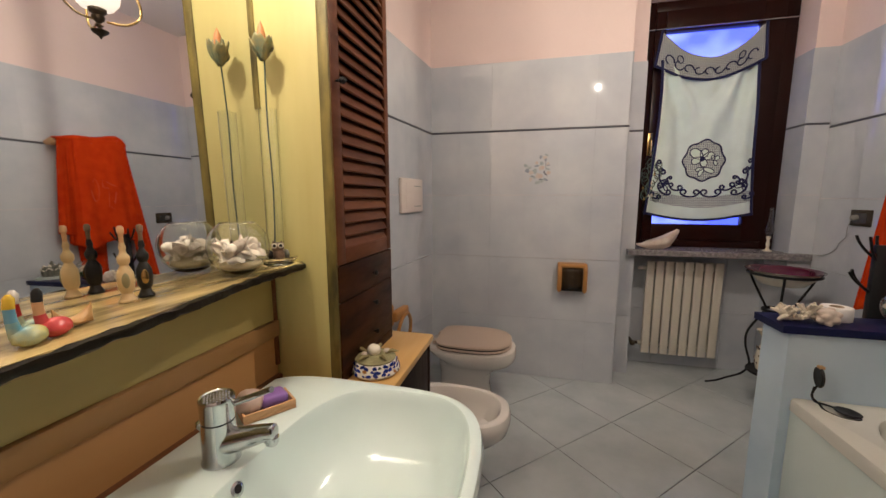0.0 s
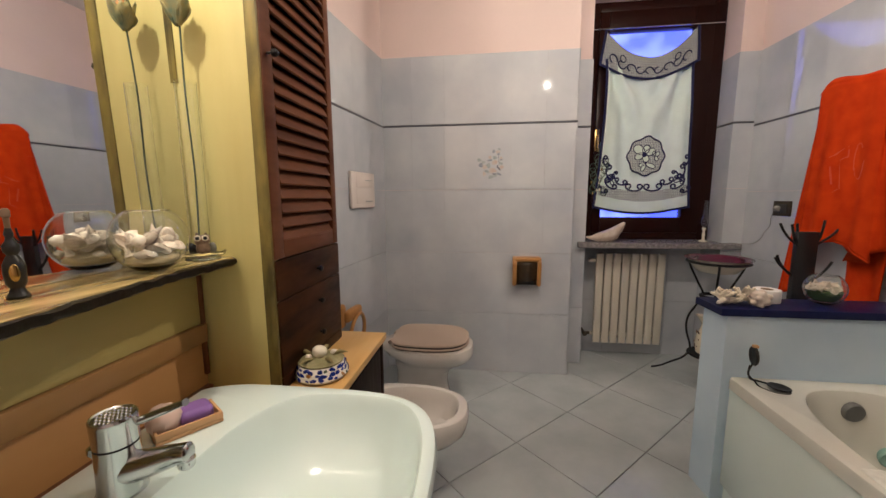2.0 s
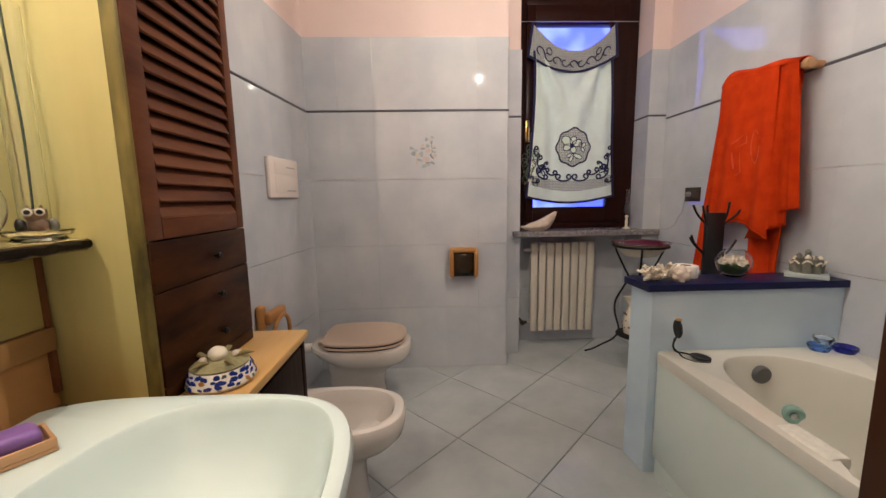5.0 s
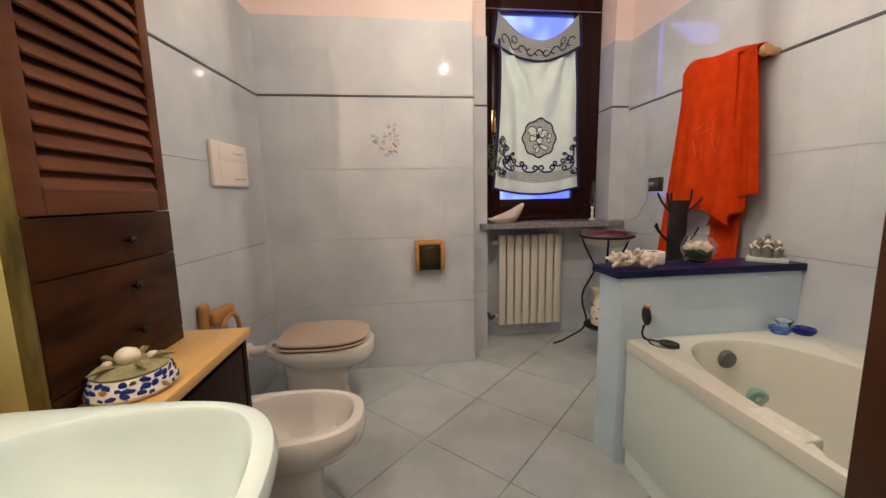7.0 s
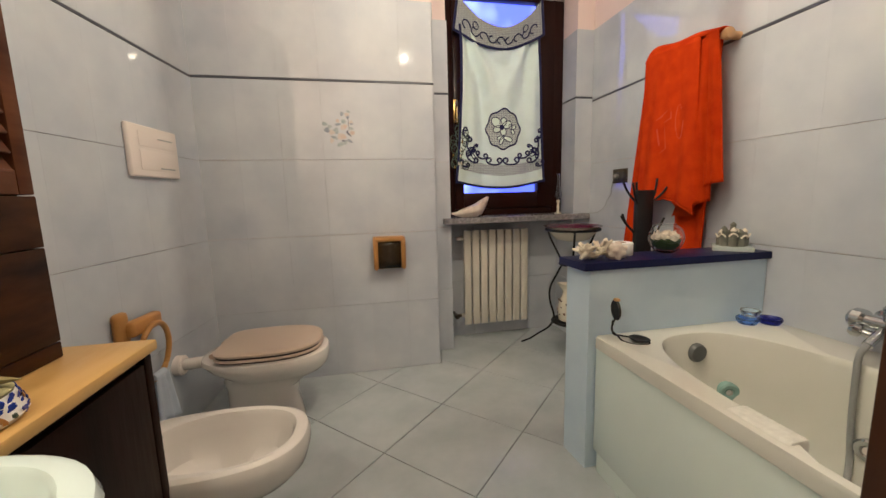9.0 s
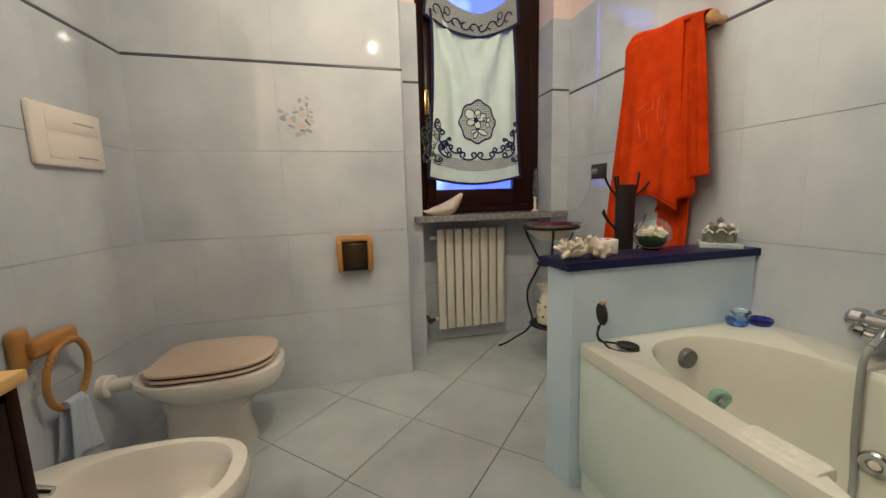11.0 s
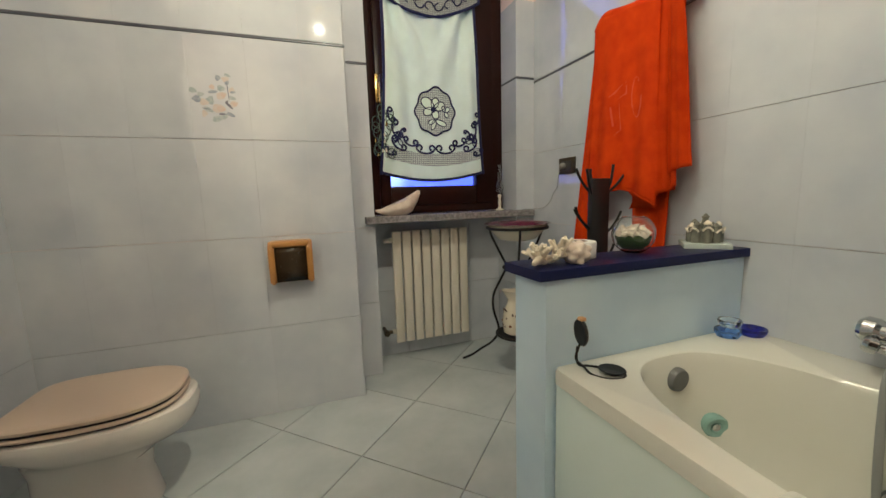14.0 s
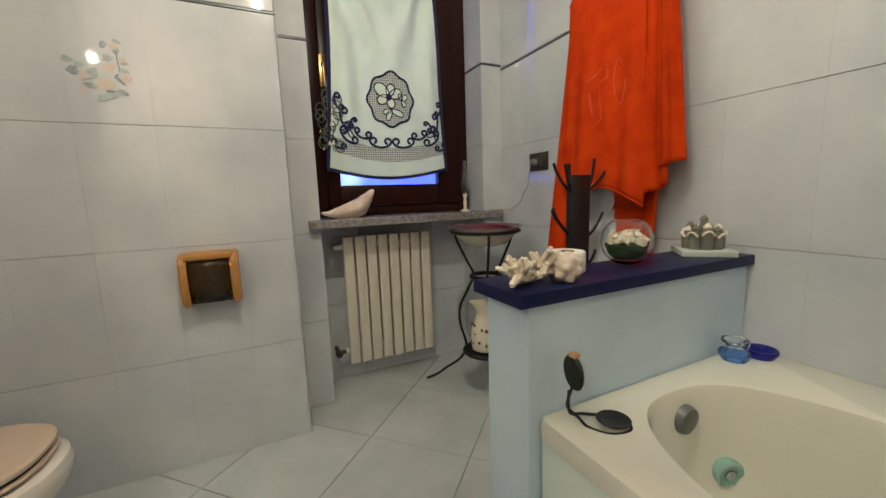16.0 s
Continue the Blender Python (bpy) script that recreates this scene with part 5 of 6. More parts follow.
def fishbowl(name, cx, cy, z0, r, label, seed, moss):
    t = thing(name, label, "glass bowl")
    prof = []
    a0, a1 = -1.15, 0.98
    zc = z0 + r * math.sin(1.15) + 0.003
    n = 18
    prof.append((0.0005, z0 + 0.001))
    for k in range(n + 1):
        a = a0 + (a1 - a0) * k / n
        prof.append((r * math.cos(a), zc + r * math.sin(a)))
    inner = [(max(0.0005, p[0] - 0.0013), p[1] + (0.0025 if k < 3 else 0.0)) for k, p in enumerate(prof)]
    b_ = bmesh.new()
    lathe(b_, prof + [(p[0] + 0.0006, p[1] + 0.0012) for p in prof[-1:]] + list(reversed(inner)), 40, at=(cx, cy, 0), cap0=True, cap1=True)
    g = part("glass", b_, M_GLASS, t, "clear round glass")
    g.visible_shadow = False
    r_ = random.Random(seed)
    ri = r * 0.90
    if moss:
        b_ = bmesh.new()
        lathe(b_, [(0.001, zc - ri * 0.85), (ri * 0.5, zc - ri * 0.80), (ri * 0.80, zc - ri * 0.55), (ri * 0.93, zc - ri * 0.12), (ri * 0.6, zc - ri * 0.05), (0.001, zc - ri * 0.02)], 28, at=(cx, cy, 0))
        for v in b_.verts:
            v.co += Vector((noise.noise(v.co * 90), noise.noise(v.co * 90 + Vector((9, 0, 0))), noise.noise(v.co * 80))) * 0.003
        part("moss", b_, mat("green_moss", (0.035, 0.075, 0.02), 0.95, scale=60, fine=200, bump=0.8, bump_scale=200), t, "green moss filling")
    count = 62 if not moss else 34
    for k in range(count):
        for _ in range(30):
            p = Vector((r_.uniform(-1, 1), r_.uniform(-1, 1), r_.uniform(-0.80, 0.16) if not moss else r_.uniform(-0.02, 0.34)))
            if p.length < 0.84 and p.z < 0.16 + 0.22 * (1 - 2.2 * (p.x * p.x + p.y * p.y)):
                break
        s_ = r * r_.uniform(0.15, 0.27)
        b_ = bmesh.new()
        if k % 3 == 0:      # whorled cone
            prof_ = [(0.001, -0.2)] + [(s_ * 0.62 * (1 - q / 12) * (1 + 0.16 * math.sin(q * 2.1)) + 0.0006, s_ * 1.7 * q / 12) for q in range(13)]
            lathe(b_, prof_[1:], 12)
        elif k % 3 == 1:    # ribbed fan
            n_ = 24
            for side in (1, -1):
                loft(b_, [[(q * s_ * math.cos(2 * math.pi * i_ / n_), q * s_ * 0.85 * math.sin(2 * math.pi * i_ / n_), side * s_ * (0.52 * (1 - q * q) + 0.03) * (1 + 0.10 * math.cos(i_ * math.pi))) for i_ in range(n_)] for q in (1.0, 0.75, 0.45, 0.1)], True, False, True)
        else:
            b_.free()
            b_ = lumpy((0, 0, 0), s_ * r_.uniform(0.7, 1.2), s_ * 0.7, s_ * r_.uniform(0.55, 0.85), k + seed, 0.22, 2.2, 2)
        b_.transform(pose(cx + p.x * r * 0.95, cy + p.y * r * 0.95, zc + p.z * r, r_.uniform(-50, 50), r_.uniform(-50, 50), r_.uniform(0, 360)))
        part("shell", b_, M_SHELL, t)
    if not moss:
        b_ = lumpy((cx, cy, zc - 0.58 * r), 0.68 * r, 0.68 * r, 0.26 * r, 7, 0.1)
        part("sand", b_, mat("shell_sand", (0.45, 0.36, 0.22), 0.9, scale=60, fine=200, bump=0.6), t)
    return t


fishbowl("fishbowl", 1.632, 2.080, LZ, 0.065, "round glass bowl of moss and small shells on the ledge", 31, True)

vil = thing("ceramic_village", "small ceramic house cluster on a pale square plate", "ornament")
VX, VY = 1.938, 2.064
bmv = boxed(-0.068, -0.068, 0.004, 0.068, 0.068, 0.009, 0.002)
for v in bmv.verts:
    if v.co.z > 0.006:
        v.co.z += 0.012 * min(1.0, (max(abs(v.co.x), abs(v.co.y)) / 0.062) ** 4)
bmv.transform(pose(VX, VY, LZ - 0.004, 0, 0, 45))
part("plate", bmv, M_PALE, vil, "pale celadon glazed square plate")
M_GREYST = mat("grey_green_stoneware", (0.22, 0.22, 0.18), 0.5, scale=20, fine=90, color2=(0.12, 0.12, 0.10), bump=0.2)
for k in range(9):
    a = 2 * math.pi * k / 8
    rad = 0.038 if k < 8 else 0.0
    h = 0.070 + 0.012 * (k % 3) / 2 if k < 8 else 0.104
    hx_, hy_ = VX + rad * math.cos(a), VY + rad * math.sin(a)
    part("house", lathed([(0.016, 0), (0.018, h * 0.55), (0.017, h * 0.72), (0.012, h * 0.74), (0.008, h * 0.95), (0.002, h)], 10, at=(hx_, hy_, LZ + 0.006)), M_GREYST, vil)
    part("window_arch", tubed([(hx_ + 0.0185 * math.cos(a + q), hy_ + 0.0185 * math.sin(a + q), LZ + 0.006 + h * 0.62 + 0.014 * math.cos(q * 1.6)) for q in [-0.9 + 1.8 * j / 8 for j in range(9)]], 0.0035, 6), M_CREAM, vil)
    part("roof", lathed([(0.011, 0), (0.012, 0.004), (0.004, 0.014), (0.001, 0.016)], 8, at=(hx_, hy_, LZ + 0.004 + h * 0.92)), M_CREAM if k % 2 else M_GREYST, vil)

# ---- things on the bathtub rim ----
def glass_dish(cx, cy, z, r, material, label):
    t = solid("glass_dish", lathed([(r * 0.50, 0.0), (r * 0.78, 0.001), (r * 0.97, 0.014), (r, 0.021), (r * 0.95, 0.025), (r * 0.80, 0.024), (r * 0.60, 0.014), (r * 0.50, 0.006), (r * 0.50, 0.0)], 36, at=(cx, cy, z), cap0=False, cap1=False), material, label, "glass dish", "glass dishes on the bathtub")
    t.visible_shadow = False
    return t


glass_dish(1.976, 1.915, TZ, 0.040, M_BLUEGLASS, "cobalt blue glass dish on the bathtub rim")
glass_dish(1.898, 1.940, TZ, 0.038, M_PALEBLUE, "light blue glass dish on the bathtub rim")
glass_dish(1.924, 1.952, TZ + 0.0245, 0.034, M_GLASS, "clear glass dish resting on the blue one")

vm = thing("vanity_mirror", "black wire vanity mirror and soap rest on the bathtub corner", "vanity mirror")
part("wire", tubed(spline([(1.318, 1.938, 0.640), (1.307, 1.945, 0.60), (1.303, 1.945, 0.575), (1.318, 1.930, 0.556), (1.322, 1.905, 0.546), (1.345, 1.870, 0.545), (1.385, 1.860, 0.545), (1.402, 1.880, 0.546), (1.38, 1.915, 0.548), (1.340, 1.940, 0.552), (1.312, 1.945, 0.558), (1.300, 1.940, 0.585), (1.306, 1.945, 0.612)], 8), 0.0032, 8), M_IRON, vm)
part("rest", lathed([(0.001, 0), (0.028, 0.002), (0.034, 0.007), (0.032, 0.009), (0.001, 0.005)], 28, m=pose(1.375, 1.892, 0.549, 4, 6, 0) @ Matrix.Diagonal((1.15, 0.9, 1, 1))), M_IRON, vm)
hd = part("head", lathed([(0.001, -0.005), (0.032, -0.005), (0.035, 0.0), (0.032, 0.005), (0.001, 0.005)], 32, m=pose(1.313, 1.940, 0.652, 88, 8, 82) @ Matrix.Diagonal((0.85, 1.1, 1, 1))), M_IRON, vm)
part("glass", lathed([(0.001, 0.0055), (0.028, 0.0055), (0.028, 0.0065), (0.001, 0.0065)], 32, m=pose(1.313, 1.940, 0.652, 88, 8, 82) @ Matrix.Diagonal((0.85, 1.1, 1, 1))), M_MIRROR, hd)
part("wooden_tip", boxed(1.306, 1.930, 0.684, 1.322, 1.948, 0.694, 0.002), M_PEACH, hd)

# ---- bath mixer ----
mx = thing("bath_mixer", "chrome wall-mounted bath mixer with hand shower hose", "mixer tap")
for y in (1.49, 1.615):
    part("wall_union", lathed([(0.032, 0), (0.032, 0.006), (0.018, 0.02), (0.016, 0.06)], 24, m=pose(RW, y, 0.654, 0, -90, 0)), M_CHROME, mx)
part("body", tubed([(RW - 0.065, 1.46, 0.654), (RW - 0.065, 1.635, 0.654)], 0.024, 24), M_CHROME, mx)
part("knob", lathed([(0.022, 0), (0.033, 0.010), (0.035, 0.032), (0.026, 0.044), (0.001, 0.046)], 28, m=pose(RW - 0.065, 1.622, 0.654, -90, 0, 0)), M_CHROME, mx)
part("lever_cap", lathed([(0.030, 0), (0.032, 0.02), (0.034, 0.04), (0.030, 0.044), (0.026, 0.036), (0.001, 0.036)], 28, at=(RW - 0.075, 1.552, 0.672)), M_CHROME, mx)
part("diverter", lathed([(0.012, 0), (0.012, 0.03), (0.019, 0.034), (0.021, 0.05), (0.014, 0.06), (0.001, 0.062)], 22, m=pose(RW - 0.085, 1.59, 0.617, -78, 0, 20)), M_CHROME, mx)
part("hose_socket", tubed([(RW - 0.088, 1.575, 0.640), (RW - 0.150, 1.572, 0.604)], 0.013, 14), M_CHROME, mx)
part("hose", tubed(spline([(RW - 0.148, 1.572, 0.605), (RW - 0.178, 1.570, 0.575), (RW - 0.186, 1.567, 0.50), (RW - 0.192, 1.560, 0.36), (RW - 0.196, 1.550, 0.25), (RW - 0.25, 1.52, 0.165), (RW - 0.32, 1.47, 0.147)], 8), 0.0085, 12), M_GREYPL, mx, "grey ribbed shower hose")
jm = pose(1.850, 1.517, 0.305, 93, 0, -84)
jet2 = part("jet", lathed([(0.034, -0.02), (0.036, 0.006), (0.031, 0.012), (0.018, 0.010), (0.014, 0.004)], 32, m=jm), M_CHROME, tub, "chrome whirlpool jet")
part("nozzle", lathed([(0.013, -0.006), (0.012, 0.010), (0.005, 0.011)], 20, m=jm), M_WPLASTIC, jet2)

# ---- iron stand with basin and pitcher ----
SX, SY = 1.715, 2.930
st = thing("wash_stand", "black wrought-iron wash stand with curved legs", "stand")
for k in range(3):
    a = radians(124 + 120 * k)
    c, s = math.cos(a), math.sin(a)
    pts = [(SX + r_ * c, SY + r_ * s, z_) for r_, z_ in ((0.165, 0.848), (0.16, 0.80), (0.10, 0.69), (0.068, 0.625), (0.10, 0.55), (0.148, 0.45), (0.150, 0.36), (0.118, 0.25), (0.155, 0.17), (0.24, 0.10), (0.30, 0.05), (0.37, 0.008))]
    part("leg", tubed(spline(pts, 6), 0.0065, 8), M_IRON, st)
for r_, z_, th in ((0.162, 0.846, 0.008), (0.072, 0.625, 0.010), (0.116, 0.245, 0.007)):
    part("ring", tubed([(SX + r_ * math.cos(a), SY + r_ * math.sin(a), z_) for a in [2 * math.pi * k / 40 for k in range(41)]], th, 8), M_IRON, st)
part("lower_plate", lathed([(0.001, 0), (0.114, 0), (0.114, 0.004), (0.001, 0.004)], 36, at=(SX, SY, 0.243)), M_IRON, st)
wb = thing("enamel_basin", "white enamel wash bowl with plum purple inside", "bowl")
part("outside", lathed([(0.06, 0.775), (0.10, 0.785), (0.148, 0.835), (0.158, 0.860), (0.178, 0.868)], 40, at=(SX, SY, 0), cap1=False), M_CREAM, wb)
part("inside", lathed([(0.179, 0.8685), (0.178, 0.8705), (0.150, 0.8615), (0.13, 0.84), (0.09, 0.805), (0.001, 0.80)], 40, at=(SX, SY, 0), cap0=False), M_PURPLE, wb, "glossy plum purple inside")
pit = thing("pitcher", "cream ceramic pitcher with dark floral print on the stand", "pitcher")
prof = [(0.045, 0.0), (0.062, 0.01), (0.070, 0.07), (0.062, 0.13), (0.042, 0.175), (0.040, 0.20), (0.052, 0.235), (0.056, 0.245)]
bmp = lathed(prof + [(p[0] - 0.004, p[1]) for p in reversed(prof[2:])] + [(0.001, 0.06)], 32, at=(SX - 0.015, SY, 0.2475), cap1=True)
for v in bmp.verts:
    d = Vector((v.co.x - SX + 0.015, v.co.y - SY))
    if v.co.z > 0.45 and d.x < 0:
        v.co.x += d.x * 0.45 * (v.co.z - 0.45) / 0.045
        v.co.z += 0.012 * (-d.x / 0.055) * (v.co.z - 0.45) / 0.045
part("body", bmp, M_CREAM, pit)
part("handle", tubed(spline([(SX + 0.035, SY, 0.46), (SX + 0.085, SY, 0.45), (SX + 0.095, SY, 0.39), (SX + 0.05, SY, 0.33)]), 0.007, 10), M_CREAM, pit)
rq = random.Random(5)
for k in range(26):
    a, z_ = rq.uniform(2.2, 5.6), rq.uniform(0.03, 0.15)
    rr = 0.0705 - 0.10 * max(0, z_ - 0.07) + 0.0015 if z_ > 0.07 else 0.062 + 0.13 * (z_ - 0.01) + 0.0015
    b = lumpy((0, 0, 0), 0.0025, rq.uniform(0.006, 0.012), rq.uniform(0.005, 0.011), k, 0.35, 2.0, 1)
    b.transform(pose(SX - 0.015, SY, 0.2475 + z_) @ Matrix.Rotation(a, 4, "Z") @ pose(rr, 0, 0))
    part("flower_print", b, M_DPRINT if k % 3 else M_RWOOD, pit)

# ---- washbasin tap and soap ----
tap = thing("basin_tap", "chrome single-lever basin mixer tap", "tap")
TXc, TYc, TZ0 = -0.203, 0.892, 0.831
part("body", lathed([(0.031, 0), (0.031, 0.004), (0.028, 0.010), (0.0268, 0.070), (0.0268, 0.0745)], 36, at=(TXc, TYc, TZ0)), M_CHROME, tap)
part("collar", lathed([(0.025, 0.0745), (0.025, 0.0775)], 36, at=(TXc, TYc, TZ0)), M_BLACK, tap)
cap = part("cap", lathed([(0.0268, 0.0775), (0.0278, 0.111), (0.0283, 0.1155), (0.0270, 0.1180), (0.0250, 0.1170), (0.0242, 0.1158), (0.001, 0.1164)], 36, at=(TXc, TYc, TZ0)), M_CHROME, tap)
for i in range(-3, 4):
    for j in range(-3, 4):
        if i * i + j * j < 11:
            part("stud", boxed(TXc + 0.0065 * i - 0.002, TYc + 0.0065 * j - 0.002, TZ0 + 0.1150, TXc + 0.0065 * i + 0.002, TYc + 0.0065 * j + 0.002, TZ0 + 0.1177, 0.001, 1), M_CHROME, cap)
lv = tubed(spline([(TXc + 0.020, TYc + 0.012, TZ0 + 0.100), (TXc + 0.050, TYc + 0.026, TZ0 + 0.109), (TXc + 0.080, TYc + 0.038, TZ0 + 0.119)], 6), [0.0055 + 0.0045 * k / 12 for k in range(13)], 14)
for v in lv.verts:        # flattened to a paddle that thins towards its end
    t = min(1.0, max(0.0, (v.co.x - TXc - 0.02) / 0.06))
    mid = TZ0 + 0.100 + 0.022 * t
    v.co.z = mid + (v.co.z - mid) * (1 - 0.55 * t)
part("lever", lv, M_CHROME, tap)
part("spout", tubed(spline([(TXc + 0.006, TYc, TZ0 + 0.034), (TXc + 0.045, TYc + 0.007, TZ0 + 0.044), (TXc + 0.082, TYc + 0.014, TZ0 + 0.054), (TXc + 0.100, TYc + 0.017, TZ0 + 0.056)], 6), [0.024 - 0.0095 * min(1.0, k / 12) - (0.006 if k == 18 else 0.002 if k == 17 else 0.0) for k in range(19)], 20), M_CHROME, tap)
part("aerator", lathed([(0.010, 0), (0.0115, 0.003), (0.0115, 0.014)], 20, m=pose(TXc + 0.091, TYc + 0.016, TZ0 + 0.034, 0, 8, 0)), M_CHROME, tap)
part("pull_rod", tubed([(TXc - 0.030, TYc - 0.008, TZ0 + 0.0), (TXc - 0.030, TYc - 0.008, TZ0 + 0.062)], 0.003, 8), M_CHROME, tap)
part("pull_knob", lathed([(0.004, 0), (0.008, 0.006), (0.008, 0.014), (0.003, 0.018)], 14, at=(TXc - 0.030, TYc - 0.008, TZ0 + 0.056)), M_CHROME, tap)

tray = thing("soap_dish", "peach wooden soap tray on the washbasin", "soap dish")
tm = pose(-0.232, 1.040, 0.8325, 0, 0, 55)
for bx in ((-0.052, -0.034, 0.0, 0.052, 0.034, 0.006), (-0.052, -0.034, 0.006, 0.052, -0.029, 0.020), (-0.052, 0.029, 0.006, 0.052, 0.034, 0.020), (-0.052, -0.029, 0.006, -0.047, 0.029, 0.020), (0.047, -0.029, 0.006, 0.052, 0.029, 0.020)):
    b = boxed(*bx, 0.0015)
    b.transform(tm)
    part("tray_side", b, M_PEACH, tray)
b = boxed(-0.012, -0.024, 0.007, 0.042, 0.024, 0.036, 0.011, 4)
b.transform(tm)
solid("soap_bar", b, M_SOAP, "lilac bar of soap in the tray", "soap")
b = lathed([(0.016, -0.024), (0.024, -0.018), (0.028, -0.004), (0.028, 0.006), (0.022, 0.018), (0.012, 0.023)], 9)
b.transform(tm @ pose(-0.031, 0.0, 0.030, 8, 5, 20))
solid("soap_ball", b, mat("pale_pink_soap", (0.62, 0.46, 0.40), 0.35, var=0.05), "pale pink translucent soap in the tray", "soap")

# ---- shelf objects ----
SZ = SHELF_Z + 0.0008
fishbowl("fishbowl", -0.347, 1.122, SZ, 0.066, "round glass bowl full of seashells on the shelf", 12, False)


def mill(cx, cy, material, spot, cap_material, label):
    t = thing("turned_figure", label, "figurine", "turned wooden figures")
    slim = lambda prof: [(r_ * 0.58, z_ * 0.83) for r_, z_ in prof]
    part("body", lathed(slim([(0.021, 0), (0.022, 0.004), (0.016, 0.010), (0.013, 0.018), (0.019, 0.026), (0.021, 0.045), (0.020, 0.060), (0.014, 0.070), (0.010, 0.076), (0.015, 0.082), (0.016, 0.092), (0.009, 0.100), (0.007, 0.106), (0.009, 0.112), (0.007, 0.118), (0.006, 0.122)]), 24, at=(cx, cy, SZ)), material, t)
    part("stopper", lathed(slim([(0.0055, 0.122), (0.006, 0.140), (0.0085, 0.142), (0.0085, 0.152), (0.005, 0.156)]), 18, at=(cx, cy, SZ)), cap_material, t)
    b_ = lumpy((0, 0, 0), 0.002, 0.0055, 0.013, 2, 0.05)
    b_.transform(pose(cx, cy, SZ + 0.038) @ Matrix.Rotation(radians(-35), 4, "Z") @ pose(0.0122, 0, 0))
    part("inlay", b_, spot, t)
    return t


mill(-0.355, 0.878, mat("pale_turned_wood", (0.66, 0.50, 0.27), 0.3, var=0.08), mat("grey_green_inlay", (0.30, 0.28, 0.16), 0.4), M_PEACH, "pale turned wooden figure with oval inlay on the shelf")
mill(-0.358, 0.912, M_BLACK, M_BRASS, mat("brown_cork_stopper", (0.20, 0.13, 0.08), 0.6), "black turned wooden figure with gold inlay on the shelf")

M_YB = mat("yellow_blue_glaze", (0.72, 0.58, 0.10), 0.25, scale=28, fine=60, color2=(0.12, 0.38, 0.52))
M_RW = mat("red_white_glaze", (0.55, 0.03, 0.04), 0.25, scale=34, fine=60, color2=(0.60, 0.10, 0.10))


def figurine(cx, cy, base, shaft, tip, label):
    b_ = lumpy((cx, cy + 0.003, SZ + 0.012), 0.0125, 0.0175, 0.0125, 6, 0.14)
    tube(b_, [(cx - 0.003, cy - 0.006, SZ + 0.012), (cx - 0.004, cy - 0.009, SZ + 0.032), (cx - 0.005, cy - 0.009, SZ + 0.046), (cx - 0.005, cy - 0.009, SZ + 0.048), (cx - 0.005, cy - 0.008, SZ + 0.060), (cx - 0.005, cy - 0.008, SZ + 0.065)], [0.0075, 0.0056, 0.0052, 0.0054, 0.0054, 0.0022], 14)
    for v in b_.verts:
        v.co.z = max(SZ, v.co.z)
    t = solid("figurine", b_, base, label, "figurine")
    t.data.materials.append(shaft)
    t.data.materials.append(tip)
    for f in t.data.polygons:
        f.material_index = 0 if f.center.z < SZ + 0.028 else (1 if f.center.z < SZ + 0.0475 else 2)
    return t


M_YEL = mat("yellow_glaze", (0.72, 0.50, 0.05), 0.25, var=0.06)
M_SKY = mat("sky_blue_glaze", (0.16, 0.40, 0.58), 0.25, var=0.06)
M_WHITEG = mat("white_glaze_tip", (0.75, 0.72, 0.68), 0.25, var=0.03)
M_REDG = mat("red_glaze", (0.60, 0.03, 0.03), 0.25, var=0.06)
figurine(-0.268, 0.700, M_YB, M_SKY, M_YEL, "yellow and blue glazed ceramic figurine on the shelf")
figurine(-0.292, 0.716, M_YB, M_REDG, M_WHITEG, "glazed ceramic figurine with red shaft and white tip")
figurine(-0.276, 0.730, M_RW, M_PEACH, M_BLACK, "red glazed ceramic figurine with dark tip on the shelf")
b = bmesh.new()
rings_ = []
for k in range(13):
    t = k / 12
    y = 0.744 + 0.046 * t
    hgt = 0.012 + 0.018 * abs(2 * t - 1) ** 2
    rings_.append([(-0.300 + (0.012 * math.sin(math.pi * min(1, max(0.05, t)))) * math.cos(a), y, SZ + 0.0005 + hgt * (0.5 + 0.5 * math.sin(a))) for a in [2 * math.pi * j / 12 for j in range(12)]])
loft(b, rings_, True, True, True)
solid("wooden_boat", b, mat("tan_clay", (0.55, 0.33, 0.14), 0.55, var=0.08), "small tan curved ornament on the shelf", "ornament")

dish = thing("glass_stand", "small clear glass dish under the owl figurine", "glass dish")
g = part("glass", lathed([(0.034, 0), (0.038, 0.003), (0.034, 0.008), (0.044, 0.012), (0.047, 0.020), (0.044, 0.021), (0.038, 0.014), (0.030, 0.008), (0.001, 0.007)], 32, at=(-0.338, 1.245, SZ)), M_GLASS, dish)
g.visible_shadow = False
b = lumpy((-0.338, 1.245, SZ + 0.026), 0.017, 0.015, 0.021, 2, 0.05)
tube(b, [(-0.338, 1.245, SZ + 0.04), (-0.338, 1.243, SZ + 0.056)], [0.015, 0.0155], 14)
for dx in (-0.008, 0.008):
    tube(b, [(-0.338 + dx * 1.2, 1.243, SZ + 0.055), (-0.338 + dx * 1.6, 1.243, SZ + 0.064)], [0.005, 0.001], 8)
owl = thing("owl_figurine", "small brown ceramic owl with white face", "figurine")
part("body", b, mat("brown_owl_glaze", (0.055, 0.030, 0.018), 0.3, scale=45, fine=90, color2=(0.30, 0.20, 0.13)), owl)
fd = Vector((0.62, -0.78, 0)).normalized()
sd = Vector((0.78, 0.62, 0))
